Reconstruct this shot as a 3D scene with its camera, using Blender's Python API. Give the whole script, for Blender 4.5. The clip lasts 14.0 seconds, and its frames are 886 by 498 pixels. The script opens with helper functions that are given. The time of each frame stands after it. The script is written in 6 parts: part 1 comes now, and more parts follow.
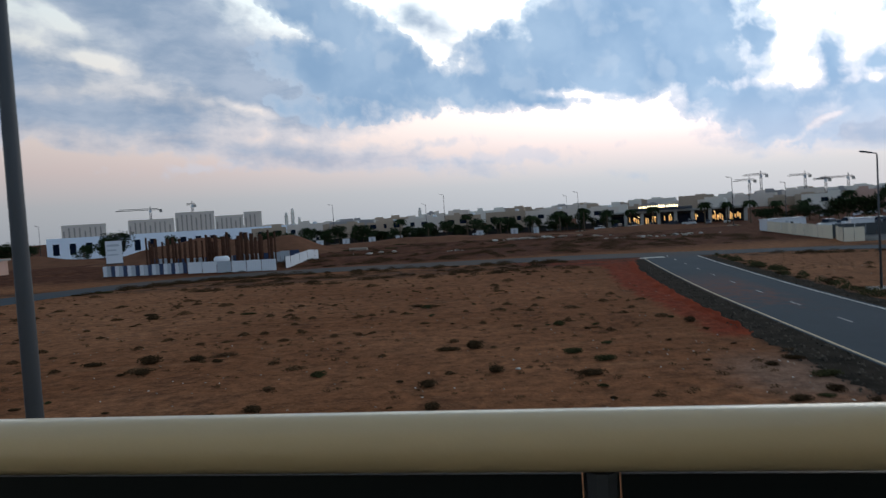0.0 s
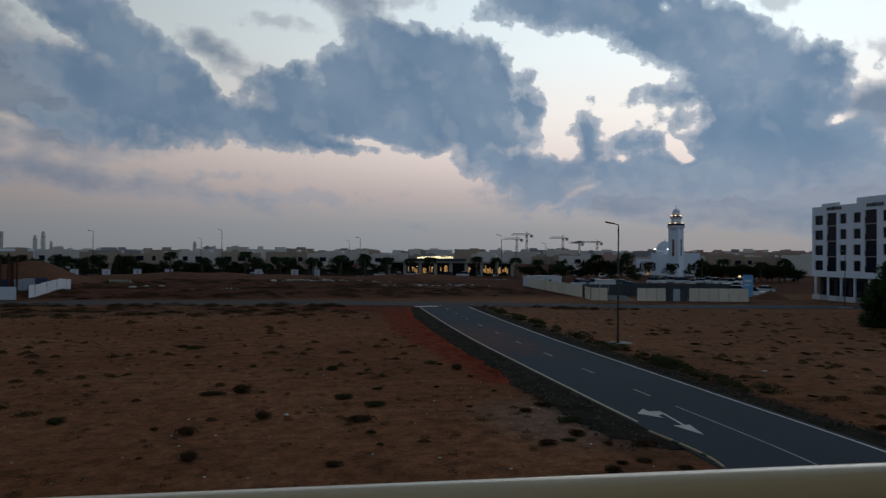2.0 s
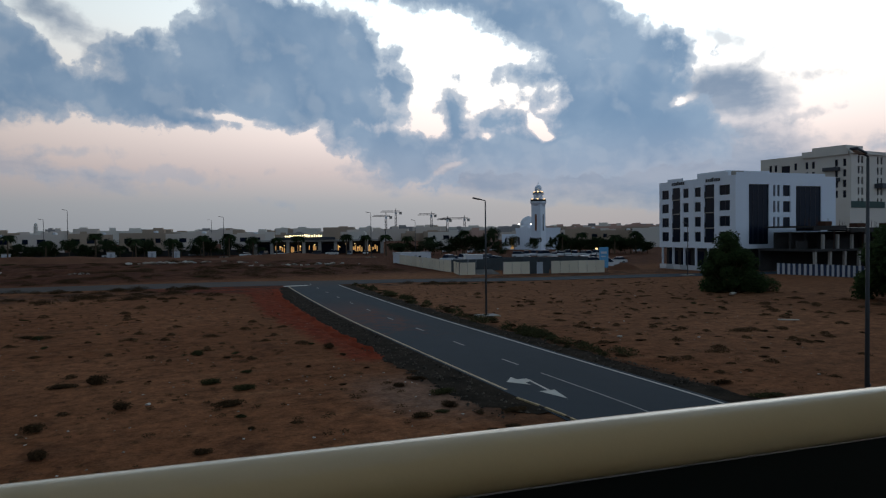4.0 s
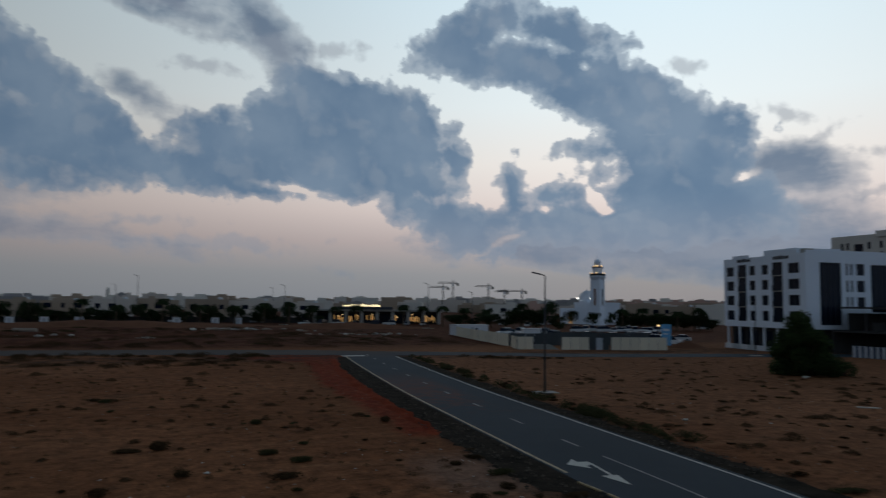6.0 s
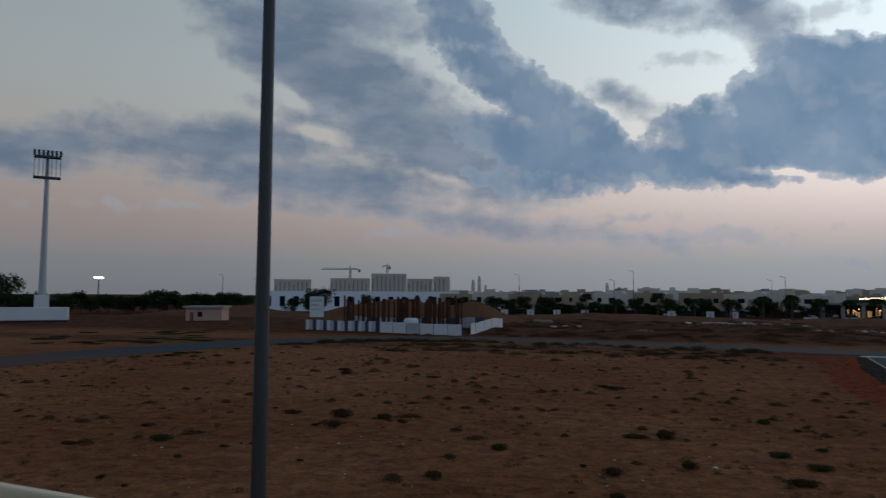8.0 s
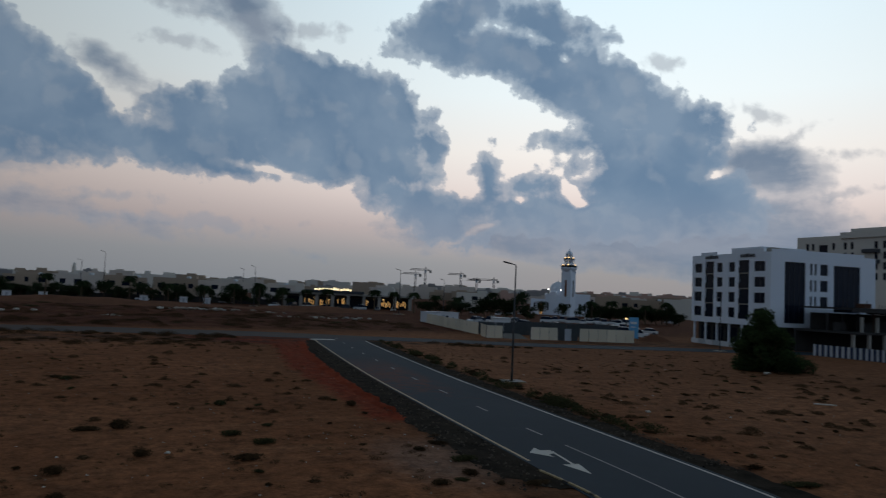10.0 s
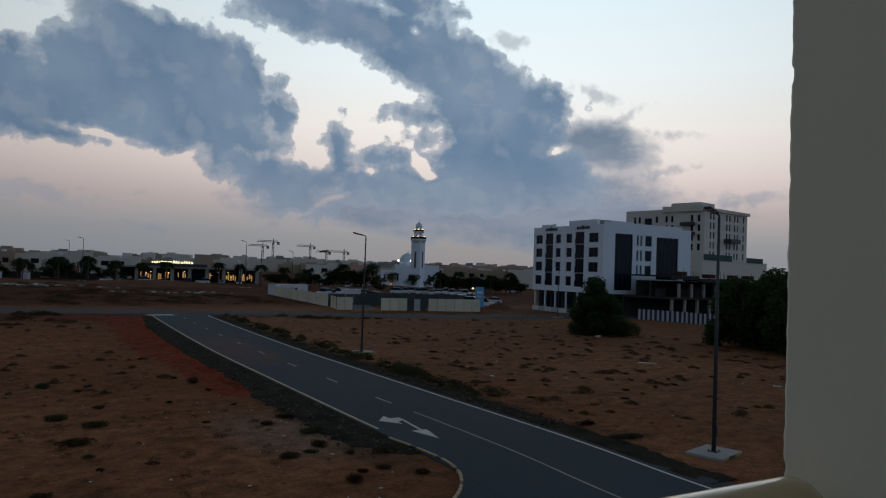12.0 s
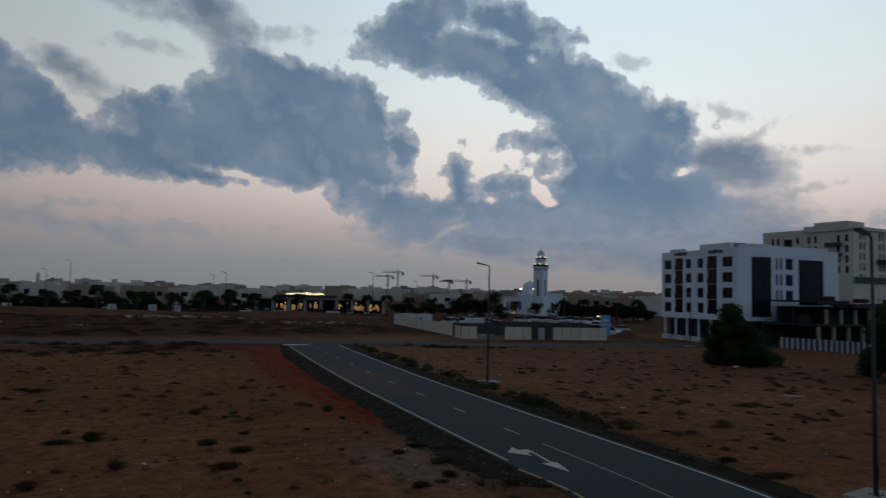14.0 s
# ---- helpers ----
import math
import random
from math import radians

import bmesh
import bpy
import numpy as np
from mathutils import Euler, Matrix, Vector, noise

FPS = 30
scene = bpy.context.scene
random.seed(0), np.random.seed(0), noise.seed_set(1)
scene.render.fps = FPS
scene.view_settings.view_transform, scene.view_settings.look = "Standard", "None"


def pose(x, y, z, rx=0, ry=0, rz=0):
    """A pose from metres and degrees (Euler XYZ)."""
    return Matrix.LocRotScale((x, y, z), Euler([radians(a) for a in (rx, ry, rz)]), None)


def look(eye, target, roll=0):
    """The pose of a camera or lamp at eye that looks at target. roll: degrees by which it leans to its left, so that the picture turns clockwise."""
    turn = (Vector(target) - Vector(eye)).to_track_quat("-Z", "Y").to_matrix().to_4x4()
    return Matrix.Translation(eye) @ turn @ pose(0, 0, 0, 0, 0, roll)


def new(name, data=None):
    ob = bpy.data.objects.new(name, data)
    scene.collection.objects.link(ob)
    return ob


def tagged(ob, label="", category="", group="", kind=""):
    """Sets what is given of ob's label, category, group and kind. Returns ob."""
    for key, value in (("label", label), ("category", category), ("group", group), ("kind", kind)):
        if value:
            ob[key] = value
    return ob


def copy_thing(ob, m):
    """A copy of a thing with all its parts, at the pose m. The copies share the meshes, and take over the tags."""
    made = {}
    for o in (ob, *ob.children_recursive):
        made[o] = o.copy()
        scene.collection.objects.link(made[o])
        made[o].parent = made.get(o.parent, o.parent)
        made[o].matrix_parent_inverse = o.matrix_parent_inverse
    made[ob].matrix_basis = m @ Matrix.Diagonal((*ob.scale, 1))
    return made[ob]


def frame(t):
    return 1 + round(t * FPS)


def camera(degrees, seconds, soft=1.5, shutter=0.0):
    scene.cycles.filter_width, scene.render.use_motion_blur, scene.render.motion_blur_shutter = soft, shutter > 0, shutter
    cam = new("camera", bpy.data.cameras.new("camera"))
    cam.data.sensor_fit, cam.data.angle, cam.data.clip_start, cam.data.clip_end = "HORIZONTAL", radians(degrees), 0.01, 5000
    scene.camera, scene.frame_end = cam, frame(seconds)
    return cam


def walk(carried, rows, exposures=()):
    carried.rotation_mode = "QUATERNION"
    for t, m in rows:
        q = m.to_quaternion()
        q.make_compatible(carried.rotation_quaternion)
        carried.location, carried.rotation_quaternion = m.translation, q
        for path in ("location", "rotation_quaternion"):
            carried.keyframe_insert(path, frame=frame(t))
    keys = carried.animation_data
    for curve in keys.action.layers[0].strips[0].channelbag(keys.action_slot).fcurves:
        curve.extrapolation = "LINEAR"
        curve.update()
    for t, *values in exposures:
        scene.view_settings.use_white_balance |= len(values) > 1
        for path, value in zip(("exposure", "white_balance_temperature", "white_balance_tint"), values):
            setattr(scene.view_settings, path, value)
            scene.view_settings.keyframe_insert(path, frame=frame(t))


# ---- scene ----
cam = camera(64.56, 14.0, soft=1.2, shutter=0.25)
PATH = [
    (0.0, pose(0.055, -0.033, 6.905, 87.55, 3.52, 1.05)),
    (0.3, pose(0.063, -0.095, 6.935, 90.00, 1.56, 2.70)),
    (0.5, pose(0.072, -0.130, 6.953, 91.56, 0.02, 0.45)),
    (1.0, pose(0.088, -0.163, 6.972, 92.77, 0.18, -5.30)),
    (1.5, pose(0.068, -0.088, 6.953, 91.75, -0.69, -10.60)),
    (2.0, pose(0.181, -0.088, 6.952, 90.63, -0.48, -16.59)),
    (2.5, pose(0.166, 0.002, 6.929, 88.96, 0.76, -20.30)),
    (3.0, pose(0.166, 0.041, 6.925, 88.41, 0.60, -23.90)),
    (3.5, pose(0.195, 0.071, 6.925, 88.63, -1.24, -27.32)),
    (3.7, pose(0.166, 0.023, 6.904, 88.57, 0.25, -26.77)),
    (4.2, pose(0.148, 0.002, 6.924, 89.00, 0.52, -27.91)),
    (4.7, pose(0.124, -0.013, 6.982, 90.12, -0.29, -31.37)),
    (5.3, pose(0.085, -0.021, 7.054, 91.84, -1.46, -32.79)),
    (5.8, pose(0.045, -0.020, 7.076, 93.15, -1.56, -26.87)),
    (6.0, pose(-0.041, -0.008, 7.058, 94.61, -0.73, -22.61)),
    (6.5, pose(-0.199, -0.095, 6.946, 93.48, 0.12, -6.83)),
    (7.0, pose(-0.207, -0.007, 7.030, 94.19, -0.24, 9.24)),
    (7.2, pose(-0.283, -0.010, 6.998, 94.12, -0.21, 13.90)),
    (7.6, pose(-0.282, -0.011, 6.995, 93.99, -0.24, 18.66)),
    (8.0, pose(-0.235, -0.009, 7.005, 93.76, -0.34, 16.04)),
    (8.5, pose(-0.143, -0.004, 7.027, 93.45, -0.53, 6.29)),
    (8.9, pose(-0.071, 0.005, 7.043, 93.30, -0.72, -3.56)),
    (9.3, pose(-0.025, 0.018, 7.048, 93.31, -0.93, -12.46)),
    (9.5, pose(0.039, 0.056, 7.045, 93.54, -1.29, -16.25)),
    (10.0, pose(0.101, 0.010, 7.032, 93.62, -2.58, -24.90)),
    (10.5, pose(0.186, 0.070, 6.983, 92.35, -2.17, -30.58)),
    (11.0, pose(0.211, 0.079, 6.975, 91.92, -2.17, -35.82)),
    (11.5, pose(0.175, 0.054, 6.987, 91.68, -2.24, -37.28)),
    (12.0, pose(0.168, 0.042, 6.990, 91.80, -2.05, -37.07)),
    (12.5, pose(0.147, 0.031, 7.002, 92.85, -2.16, -37.90)),
    (13.0, pose(0.101, 0.020, 7.054, 93.89, -2.03, -36.56)),
    (13.5, pose(0.131, 0.047, 7.025, 93.64, -1.71, -34.69)),
    (14.0, pose(-0.077, -0.054, 7.080, 93.82, -1.28, -27.12)),
]
EXPOSURES = [(0.0, 1.1), (0.5, 0.8), (1.0, 0.15), (1.5, 0.08), (2.0, 0.0), (2.5, 0.15), (3.0, 0.35), (3.7, 0.4), (5.8, -0.15), (6.5, -0.12), (7.0, 0.15), (7.2, 0.2), (9.3, 0.05), (10.0, -0.05), (12.5, -0.12), (13.5, -0.2), (14.0, -0.25)]
walk(cam, PATH, EXPOSURES)


# ---- small helpers ----
def polar(az, d):
    """Plan place at bearing az (degrees, clockwise from +y) and distance d."""
    return d * math.sin(radians(az)), d * math.cos(radians(az))


class Nodes:
    """Short-hand for building a node tree."""

    def __init__(self, tree):
        self.tree = tree

    def add(self, kind, **props):
        n = self.tree.nodes.new(kind)
        for k, v in props.items():
            if k == "operation":
                n.operation = v
            elif k == "blend_type":
                n.blend_type = v
            elif k == "data_type":
                n.data_type = v
            elif k == "interpolation_type":
                n.interpolation_type = v
            elif k == "vector_type":
                n.vector_type = v
            elif k == "feature":
                n.feature = v
        return n

    def put(self, socket, value):
        if isinstance(value, bpy.types.NodeSocket):
            self.tree.links.new(value, socket)
        elif value is not None:
            socket.default_value = value

    def math(self, op, a, b=None, c=None, clamp=False):
        n = self.add("ShaderNodeMath", operation=op)
        n.use_clamp = clamp
        for s, v in zip(n.inputs, (a, b, c)):
            self.put(s, v)
        return n.outputs[0]

    def noise(self, vec, scale, detail=4.0, rough=0.55):
        n = self.add("ShaderNodeTexNoise")
        self.put(n.inputs["Vector"], vec)
        n.inputs["Scale"].default_value = scale
        n.inputs["Detail"].default_value = detail
        n.inputs["Roughness"].default_value = rough
        return n.outputs["Fac"]

    def ramp(self, fac, stops):
        n = self.add("ShaderNodeValToRGB")
        e = n.color_ramp.elements
        while len(e) < len(stops):
            e.new(0.5)
        for el, (p, col) in zip(e, stops):
            el.position, el.color = p, (*col, 1)
        self.put(n.inputs[0], fac)
        return n.outputs[0]

    def mix(self, fac, a, b, mode="MIX"):
        n = self.add("ShaderNodeMix", data_type="RGBA", blend_type=mode)
        self.put(n.inputs[0], fac)
        for s, v in ((n.inputs[6], a), (n.inputs[7], b)):
            self.put(s, (*v, 1) if isinstance(v, tuple) and len(v) == 3 else v)
        return n.outputs[2]

    def step(self, value, lo, hi, a=0.0, b=1.0):
        n = self.add("ShaderNodeMapRange", interpolation_type="SMOOTHSTEP")
        for s, v in zip(n.inputs, (value, lo, hi, a, b)):
            self.put(s, v)
        return n.outputs[0]


# ---- sky at dusk ----
SUN_AZ, SUN_EL = 40.0, 3.0
# bearing, elevation, half length, half width, tilt (degrees)
CLOUDS_LEFT = [
    (-9.1, 16.1, 8.5, 2.0, -31), (-4.3, 12.8, 5.4, 1.8, -35), (-7.1, 11.6, 7.5, 2.1, -15), (-8.9, 9.1, 4.5, 0.8, -3), (-14.7, 21.7, 3.5, 1.9, -34), (14.3, 13.3, 8.5, 4.7, -2), (18.6, 10.6, 5.0, 2.1, -12), (6.1, 12.0, 4.6, 2.2, -14),
    (4.2, 10.1, 7.6, 1.5, -4), (4.9, 14.2, 1.1, 0.8, 0), (20.3, 16.1, 1.3, 0.9, -39), (20.3, 8.2, 3.3, 1.1, -18), (23.5, 11.5, 2.3, 1.0, -87), (11.7, 17.4, 2.8, 1.2, -9)]
CLOUDS_RIGHT = [
    (27.3, 19.5, 7.0, 1.7, -4), (35.4, 17.2, 7.3, 2.5, -16), (40.4, 14.4, 6.7, 2.2, -13), (41.2, 11.9, 5.6, 2.9, -18), (42.0, 8.8, 6.1, 2.9, -2), (45.6, 8.6, 3.8, 1.8, -33),
    (36.3, 6.6, 10.5, 1.7, -1), (23.1, 7.0, 4.7, 1.5, -12), (24.5, 5.3, 2.9, 1.0, -14), (28.4, 9.1, 2.1, 0.9, -81), (31.8, 8.9, 2.3, 0.9, 3), (24.6, 21.9, 5.2, 1.8, 24), (33.5, 12.8, 1.3, 0.5, 16), (36.0, 12.4, 1.7, 0.6, 7),
    (35.2, 10.7, 1.2, 0.4, 2), (32.2, 21.7, 4.6, 1.2, -16)]
CLOUD_SHEET = [
    (-25.3, 17.7, 10.9, 3.5, -24), (-14.9, 12.4, 13.2, 2.8, -9), (-34.3, 11.6, 8.9, 1.7, 1), (-27.2, 9.1, 10.7, 1.7, -4), (-15.8, 6.3, 9.1, 0.5, -7), (-11.8, 8.8, 4.0, 1.0, -7), (8.5, 20.2, 4.3, 1.6, -42), (-0.9, 22.6, 6.3, 1.1, -15),
    (-1.3, 15.4, 1.4, 0.6, -21), (3.8, 12.3, 2.4, 1.3, -25), (-26.6, 22.5, 8.3, 2.0, -7), (-46.4, 10.2, 5.6, 1.5, 12), (38.9, 5.4, 15.8, 2.3, 0), (46.5, 5.0, 8.5, 2.6, 0), (49.0, 10.0, 3.9, 1.9, -6), (48.0, 7.2, 4.5, 1.3, -4), (-15.0, 11.4, 7.1, 2.7, -25)]
CLOUD_WISPS = [
    (-0.3, 6.3, 2.0, 0.2, -1), (2.1, 4.7, 5.0, 0.4, 1), (-19.5, 5.0, 2.9, 0.3, 1), (61.1, 6.4, 2.0, 0.4, 6), (54.1, 8.2, 1.5, 0.3, 9), (51.3, 12.6, 0.9, 0.3, 17), (48.6, 14.5, 1.5, 0.4, -17), (41.4, 18.4, 1.3, 0.5, -6),
    (54.9, 11.2, 1.0, 0.2, -2), (3.0, 18.0, 1.6, 0.3, 1), (5.9, 4.6, 3.0, 0.6, -4), (38.7, 4.8, 13.9, 0.7, 0), (3.1, 17.9, 1.9, 0.3, 0), (13.6, 20.0, 1.8, 0.5, 6), (-38.2, 6.7, 3.7, 0.2, 2)]
CLOUD_GAPS = [
    (45.6, 9.7, 1.3, 0.4, 26), (39.8, 13.5, 1.6, 0.3, -1), (-26.5, 12.8, 1.9, 0.5, -10), (-15.4, 9.4, 2.1, 0.4, -19), (-28.5, 15.5, 1.7, 0.5, -35), (10.1, 11.5, 0.5, 0.3, -51), (9.3, 9.3, 2.2, 0.2, -8),
    (31.0, 7.7, 0.5, 0.3, -7), (34.9, 8.7, 0.8, 0.4, -60), (35.6, 7.8, 0.8, 0.4, -20), (27.8, 5.3, 1.4, 0.2, 25), (34.1, 18.9, 0.5, 0.3, -35), (-25.5, 12.8, 1.4, 0.5, -19)]

world = bpy.data.worlds.new("dusk_sky")
scene.world = world
world.use_nodes = True
W = Nodes(world.node_tree)
tc = W.add("ShaderNodeTexCoord")
sep = W.add("ShaderNodeSeparateXYZ")
W.put(sep.inputs[0], tc.outputs["Generated"])
el = W.math("MULTIPLY", W.math("ARCSINE", sep.outputs[2]), 57.29578)
az = W.math("MULTIPLY", W.math("ARCTAN2", sep.outputs[0], sep.outputs[1]), 57.29578)
comb = W.add("ShaderNodeCombineXYZ")
W.put(comb.inputs[0], az)
W.put(comb.inputs[1], el)
plane = comb.outputs[0]


def shifted(vec, k, scale, amount):
    """vec moved about by a coloured noise."""
    n = W.add("ShaderNodeTexNoise")
    W.put(n.inputs["Vector"], vec)
    n.inputs["Scale"].default_value, n.inputs["Detail"].default_value = scale, k
    sub = W.add("ShaderNodeVectorMath", operation="SUBTRACT")
    W.put(sub.inputs[0], n.outputs["Color"])
    sub.inputs[1].default_value = (0.5, 0.5, 0.5)
    mul = W.add("ShaderNodeVectorMath", operation="MULTIPLY_ADD")
    W.put(mul.inputs[0], sub.outputs[0])
    mul.inputs[1].default_value = (amount, amount * 0.7, 0)
    W.put(mul.inputs[2], vec)
    return mul.outputs[0]


warped = shifted(plane, 6, 0.5, 1.5)


def bank(blobs):
    """Depth inside a bank of clouds, in degrees: the soft union of its ellipses."""
    d = None
    for ca, ce, ha, hb, tilt in blobs:
        m = W.add("ShaderNodeMapping", vector_type="TEXTURE")
        if d is None:
            W.put(m.inputs[0], warped)
        else:
            # one ellipse after another keeps the shader small
            hold = W.add("ShaderNodeVectorMath", operation="MULTIPLY_ADD")
            W.put(hold.inputs[0], d)
            hold.inputs[1].default_value = (1e-7, 0, 0)
            W.put(hold.inputs[2], warped)
            W.put(m.inputs[0], hold.outputs[0])
        m.inputs[1].default_value = (ca, ce, 0)
        m.inputs[2].default_value = (0, 0, radians(tilt))
        m.inputs[3].default_value = (ha, hb, 1)
        ln = W.add("ShaderNodeVectorMath", operation="LENGTH")
        W.put(ln.inputs[0], m.outputs[0])
        v = W.math("MULTIPLY", W.math("SUBTRACT", 1.0, ln.outputs["Value"]), hb)
        d = v if d is None else W.math("SMOOTH_MAX", d, v, 0.7)
    return d


gaps = W.math("MAXIMUM", W.math("MULTIPLY_ADD", bank(CLOUD_GAPS), 2.4, 0.55), 0.0)
dens = W.math("SUBTRACT", W.math("MINIMUM", W.math("ADD", bank(CLOUDS_LEFT + CLOUDS_RIGHT), 0.30), 3.0), gaps)
sheet = W.math("SUBTRACT", W.math("MINIMUM", W.math("ADD", bank(CLOUD_SHEET), 0.60), 3.0), gaps)
thin = bank(CLOUD_WISPS)
# beyond the view the broken cloud goes on: added unseen, it dims the ground
rest = W.math("MULTIPLY_ADD", W.noise(plane, 0.07, 3), 9.0, -3.4)
away = W.math("MAXIMUM", W.step(el, 25.0, 34.0), W.step(W.math("ABSOLUTE", W.math("SUBTRACT", az, 8.0)), 62.0, 75.0))
dens = W.math("MAXIMUM", dens, W.math("MULTIPLY_ADD", away, 5.0, W.math("SUBTRACT", rest, 5.0)))
rolled = shifted(plane, 2, 0.5, 1.0)
fine = W.noise(rolled, 0.62, 10, 0.56)
flat = W.add("ShaderNodeMapping")
W.put(flat.inputs[0], shifted(plane, 3, 0.3, 2.0))
flat.inputs[2].default_value = (0, 0, radians(12))
flat.inputs[3].default_value = (0.5, 1.25, 1)
streaks = W.noise(flat.outputs[0], 0.34, 7, 0.55)
up_shift = W.add("ShaderNodeVectorMath", operation="ADD")
W.put(up_shift.inputs[0], rolled)
up_shift.inputs[1].default_value = (0.7, 0.8, 0)
lump, lump_up = W.noise(rolled, 0.30, 4, 0.45), W.noise(up_shift.outputs[0], 0.30, 4, 0.45)
body = W.math("MULTIPLY_ADD", W.math("SUBTRACT", fine, 0.5), 2.5, dens)
mask = W.math("ADD", W.step(body, -0.16, 0.16, 0.0, 0.72), W.step(body, 0.0, 0.9, 0.0, 0.28))
sheet_body = W.math("ADD", W.math("MULTIPLY_ADD", W.math("SUBTRACT", streaks, 0.5), 2.4, sheet), W.math("MULTIPLY", W.math("SUBTRACT", fine, 0.5), 1.5))
sheet_mask = W.math("ADD", W.step(sheet_body, -0.35, 0.35, 0.0, 0.56), W.step(sheet_body, 0.2, 1.6, 0.0, 0.40))
veil = W.step(W.math("MULTIPLY_ADD", W.math("SUBTRACT", fine, 0.5), 2.2, thin), -0.30, 0.35, 0.0, 0.62)
puffs = W.noise(shifted(plane, 3, 0.25, 2.5), 0.17, 4, 0.48)
relief = W.math("SUBTRACT", lump, lump_up)

clear = W.ramp(W.math("DIVIDE", W.math("ADD", el, 1.0), 91.0, clamp=True), [
    (0.0, (0.245, 0.28, 0.315)), (0.011, (0.285, 0.31, 0.345)), (0.038, (0.345, 0.36, 0.385)), (0.066, (0.51, 0.44, 0.435)),
    (0.095, (0.65, 0.565, 0.54)), (0.137, (0.73, 0.70, 0.67)), (0.187, (0.69, 0.755, 0.775)), (0.275, (0.60, 0.73, 0.80)),
    (0.42, (0.18, 0.24, 0.31)), (1.0, (0.055, 0.085, 0.125))])
side = W.math("DIVIDE", W.math("SUBTRACT", az, 42.0), 62.0)
glow = W.math("MULTIPLY_ADD", W.math("POWER", 2.718, W.math("MULTIPLY", W.math("MULTIPLY", side, side), -1.6)), 0.94, 0.38)
# unseen sky behind the view is raised to light the facing walls
glow = W.math("ADD", glow, W.step(W.math("ABSOLUTE", az), 75.0, 140.0, 0.0, 0.95))
haze = W.step(el, 1.5, 9.5)
glow = W.math("ADD", W.math("MULTIPLY", glow, haze), W.math("MULTIPLY", W.step(az, -45.0, 30.0, 0.50, 0.86), W.math("SUBTRACT", 1.0, haze)))
sky = W.add("ShaderNodeTexSky")
sky.sky_type, sky.sun_disc = "NISHITA", False
sky.sun_elevation, sky.sun_rotation = radians(SUN_EL), radians(SUN_AZ)
clear_lit = W.mix(1.0, clear, glow, "MULTIPLY")
clear_lit = W.mix(0.001, clear_lit, sky.outputs[0], "ADD")
cloud = W.mix(W.step(puffs, 0.32, 0.68), (0.124, 0.196, 0.295), (0.180, 0.252, 0.345))
cloud = W.mix(W.step(body, 0.8, 0.0, 0.0, 0.42), cloud, (0.30, 0.345, 0.41))
cloud = W.mix(W.step(relief, 0.01, 0.16, 0.0, 0.22), cloud, (0.33, 0.37, 0.42))
pale = W.mix(W.step(streaks, 0.36, 0.66), (0.205, 0.250, 0.320), (0.128, 0.182, 0.262))
pale = W.mix(W.step(sheet_body, 0.9, 0.0, 0.0, 0.5), pale, (0.36, 0.375, 0.41))
haze_tint = W.mix(1.0, clear, (0.52, 0.63, 0.76), "MULTIPLY")
low = W.step(el, 9.5, 2.5, 0.0, 0.52)
# cloud high above the view is darkened to hold down ground light
side_lit = W.math("MULTIPLY", W.step(az, -45.0, 45.0, 0.80, 1.18), W.step(el, 25.0, 50.0, 1.0, 0.50))
cloud_lit = W.mix(1.0, W.mix(low, cloud, haze_tint), side_lit, "MULTIPLY")
pale_lit = W.mix(1.0, W.mix(low, pale, haze_tint), side_lit, "MULTIPLY")
sky_all = W.mix(veil, clear_lit, W.mix(0.15, pale_lit, clear))
sky_all = W.mix(mask, W.mix(sheet_mask, sky_all, pale_lit), cloud_lit)
bg = world.node_tree.nodes["Background"]
W.put(bg.inputs[0], sky_all)
bg.inputs[1].default_value = 1.0

sun = new("sun", bpy.data.lights.new("sun", "SUN"))
sun.data.energy, sun.data.angle, sun.data.color = 0.10, radians(40), (1.0, 0.86, 0.74)
sx, sy = polar(SUN_AZ, 100)
sun.matrix_world = look((sx, sy, 30), (0, 0, 0))


# ---- materials ----
def material(name, base, rough=0.8, metal=0.0, vary=0.25, scale=3.0, fine_scale=40.0, bump=0.15, other=None, random_shift=0.0):
    """Two scales of noise vary the base colour; a fine bump; random_shift varies piece by piece."""
    m = bpy.data.materials.new(name)
    m.use_nodes = True
    N = Nodes(m.node_tree)
    b = m.node_tree.nodes["Principled BSDF"]
    t = N.add("ShaderNodeTexCoord").outputs["Object"]
    big, small = N.noise(t, scale, 4), N.noise(t, fine_scale, 3)
    v = N.math("ADD", N.math("MULTIPLY", N.math("SUBTRACT", big, 0.5), vary * 2.2), N.math("MULTIPLY", N.math("SUBTRACT", small, 0.5), vary))
    if random_shift:
        info = N.add("ShaderNodeObjectInfo")
        v = N.math("ADD", v, N.math("MULTIPLY", N.math("SUBTRACT", info.outputs["Random"], 0.5), random_shift))
    lo = tuple(max(0.0, c * (1 - 0.9 * vary)) for c in base) if other is None else base
    hi = tuple(min(1.0, c * (1 + 0.9 * vary)) for c in base) if other is None else other
    N.put(b.inputs["Base Color"], N.mix(N.math("ADD", v, 0.5, clamp=True), lo, hi))
    b.inputs["Roughness"].default_value, b.inputs["Metallic"].default_value = rough, metal
    b.inputs["Specular IOR Level"].default_value = 0.015 if rough > 0.94 else 0.12 if rough > 0.84 else 0.4
    if bump:
        bp = N.add("ShaderNodeBump")
        bp.inputs["Strength"].default_value, bp.inputs["Distance"].default_value = bump, 0.02
        N.put(bp.inputs["Height"], small)
        N.put(b.inputs["Normal"], bp.outputs[0])
    return m


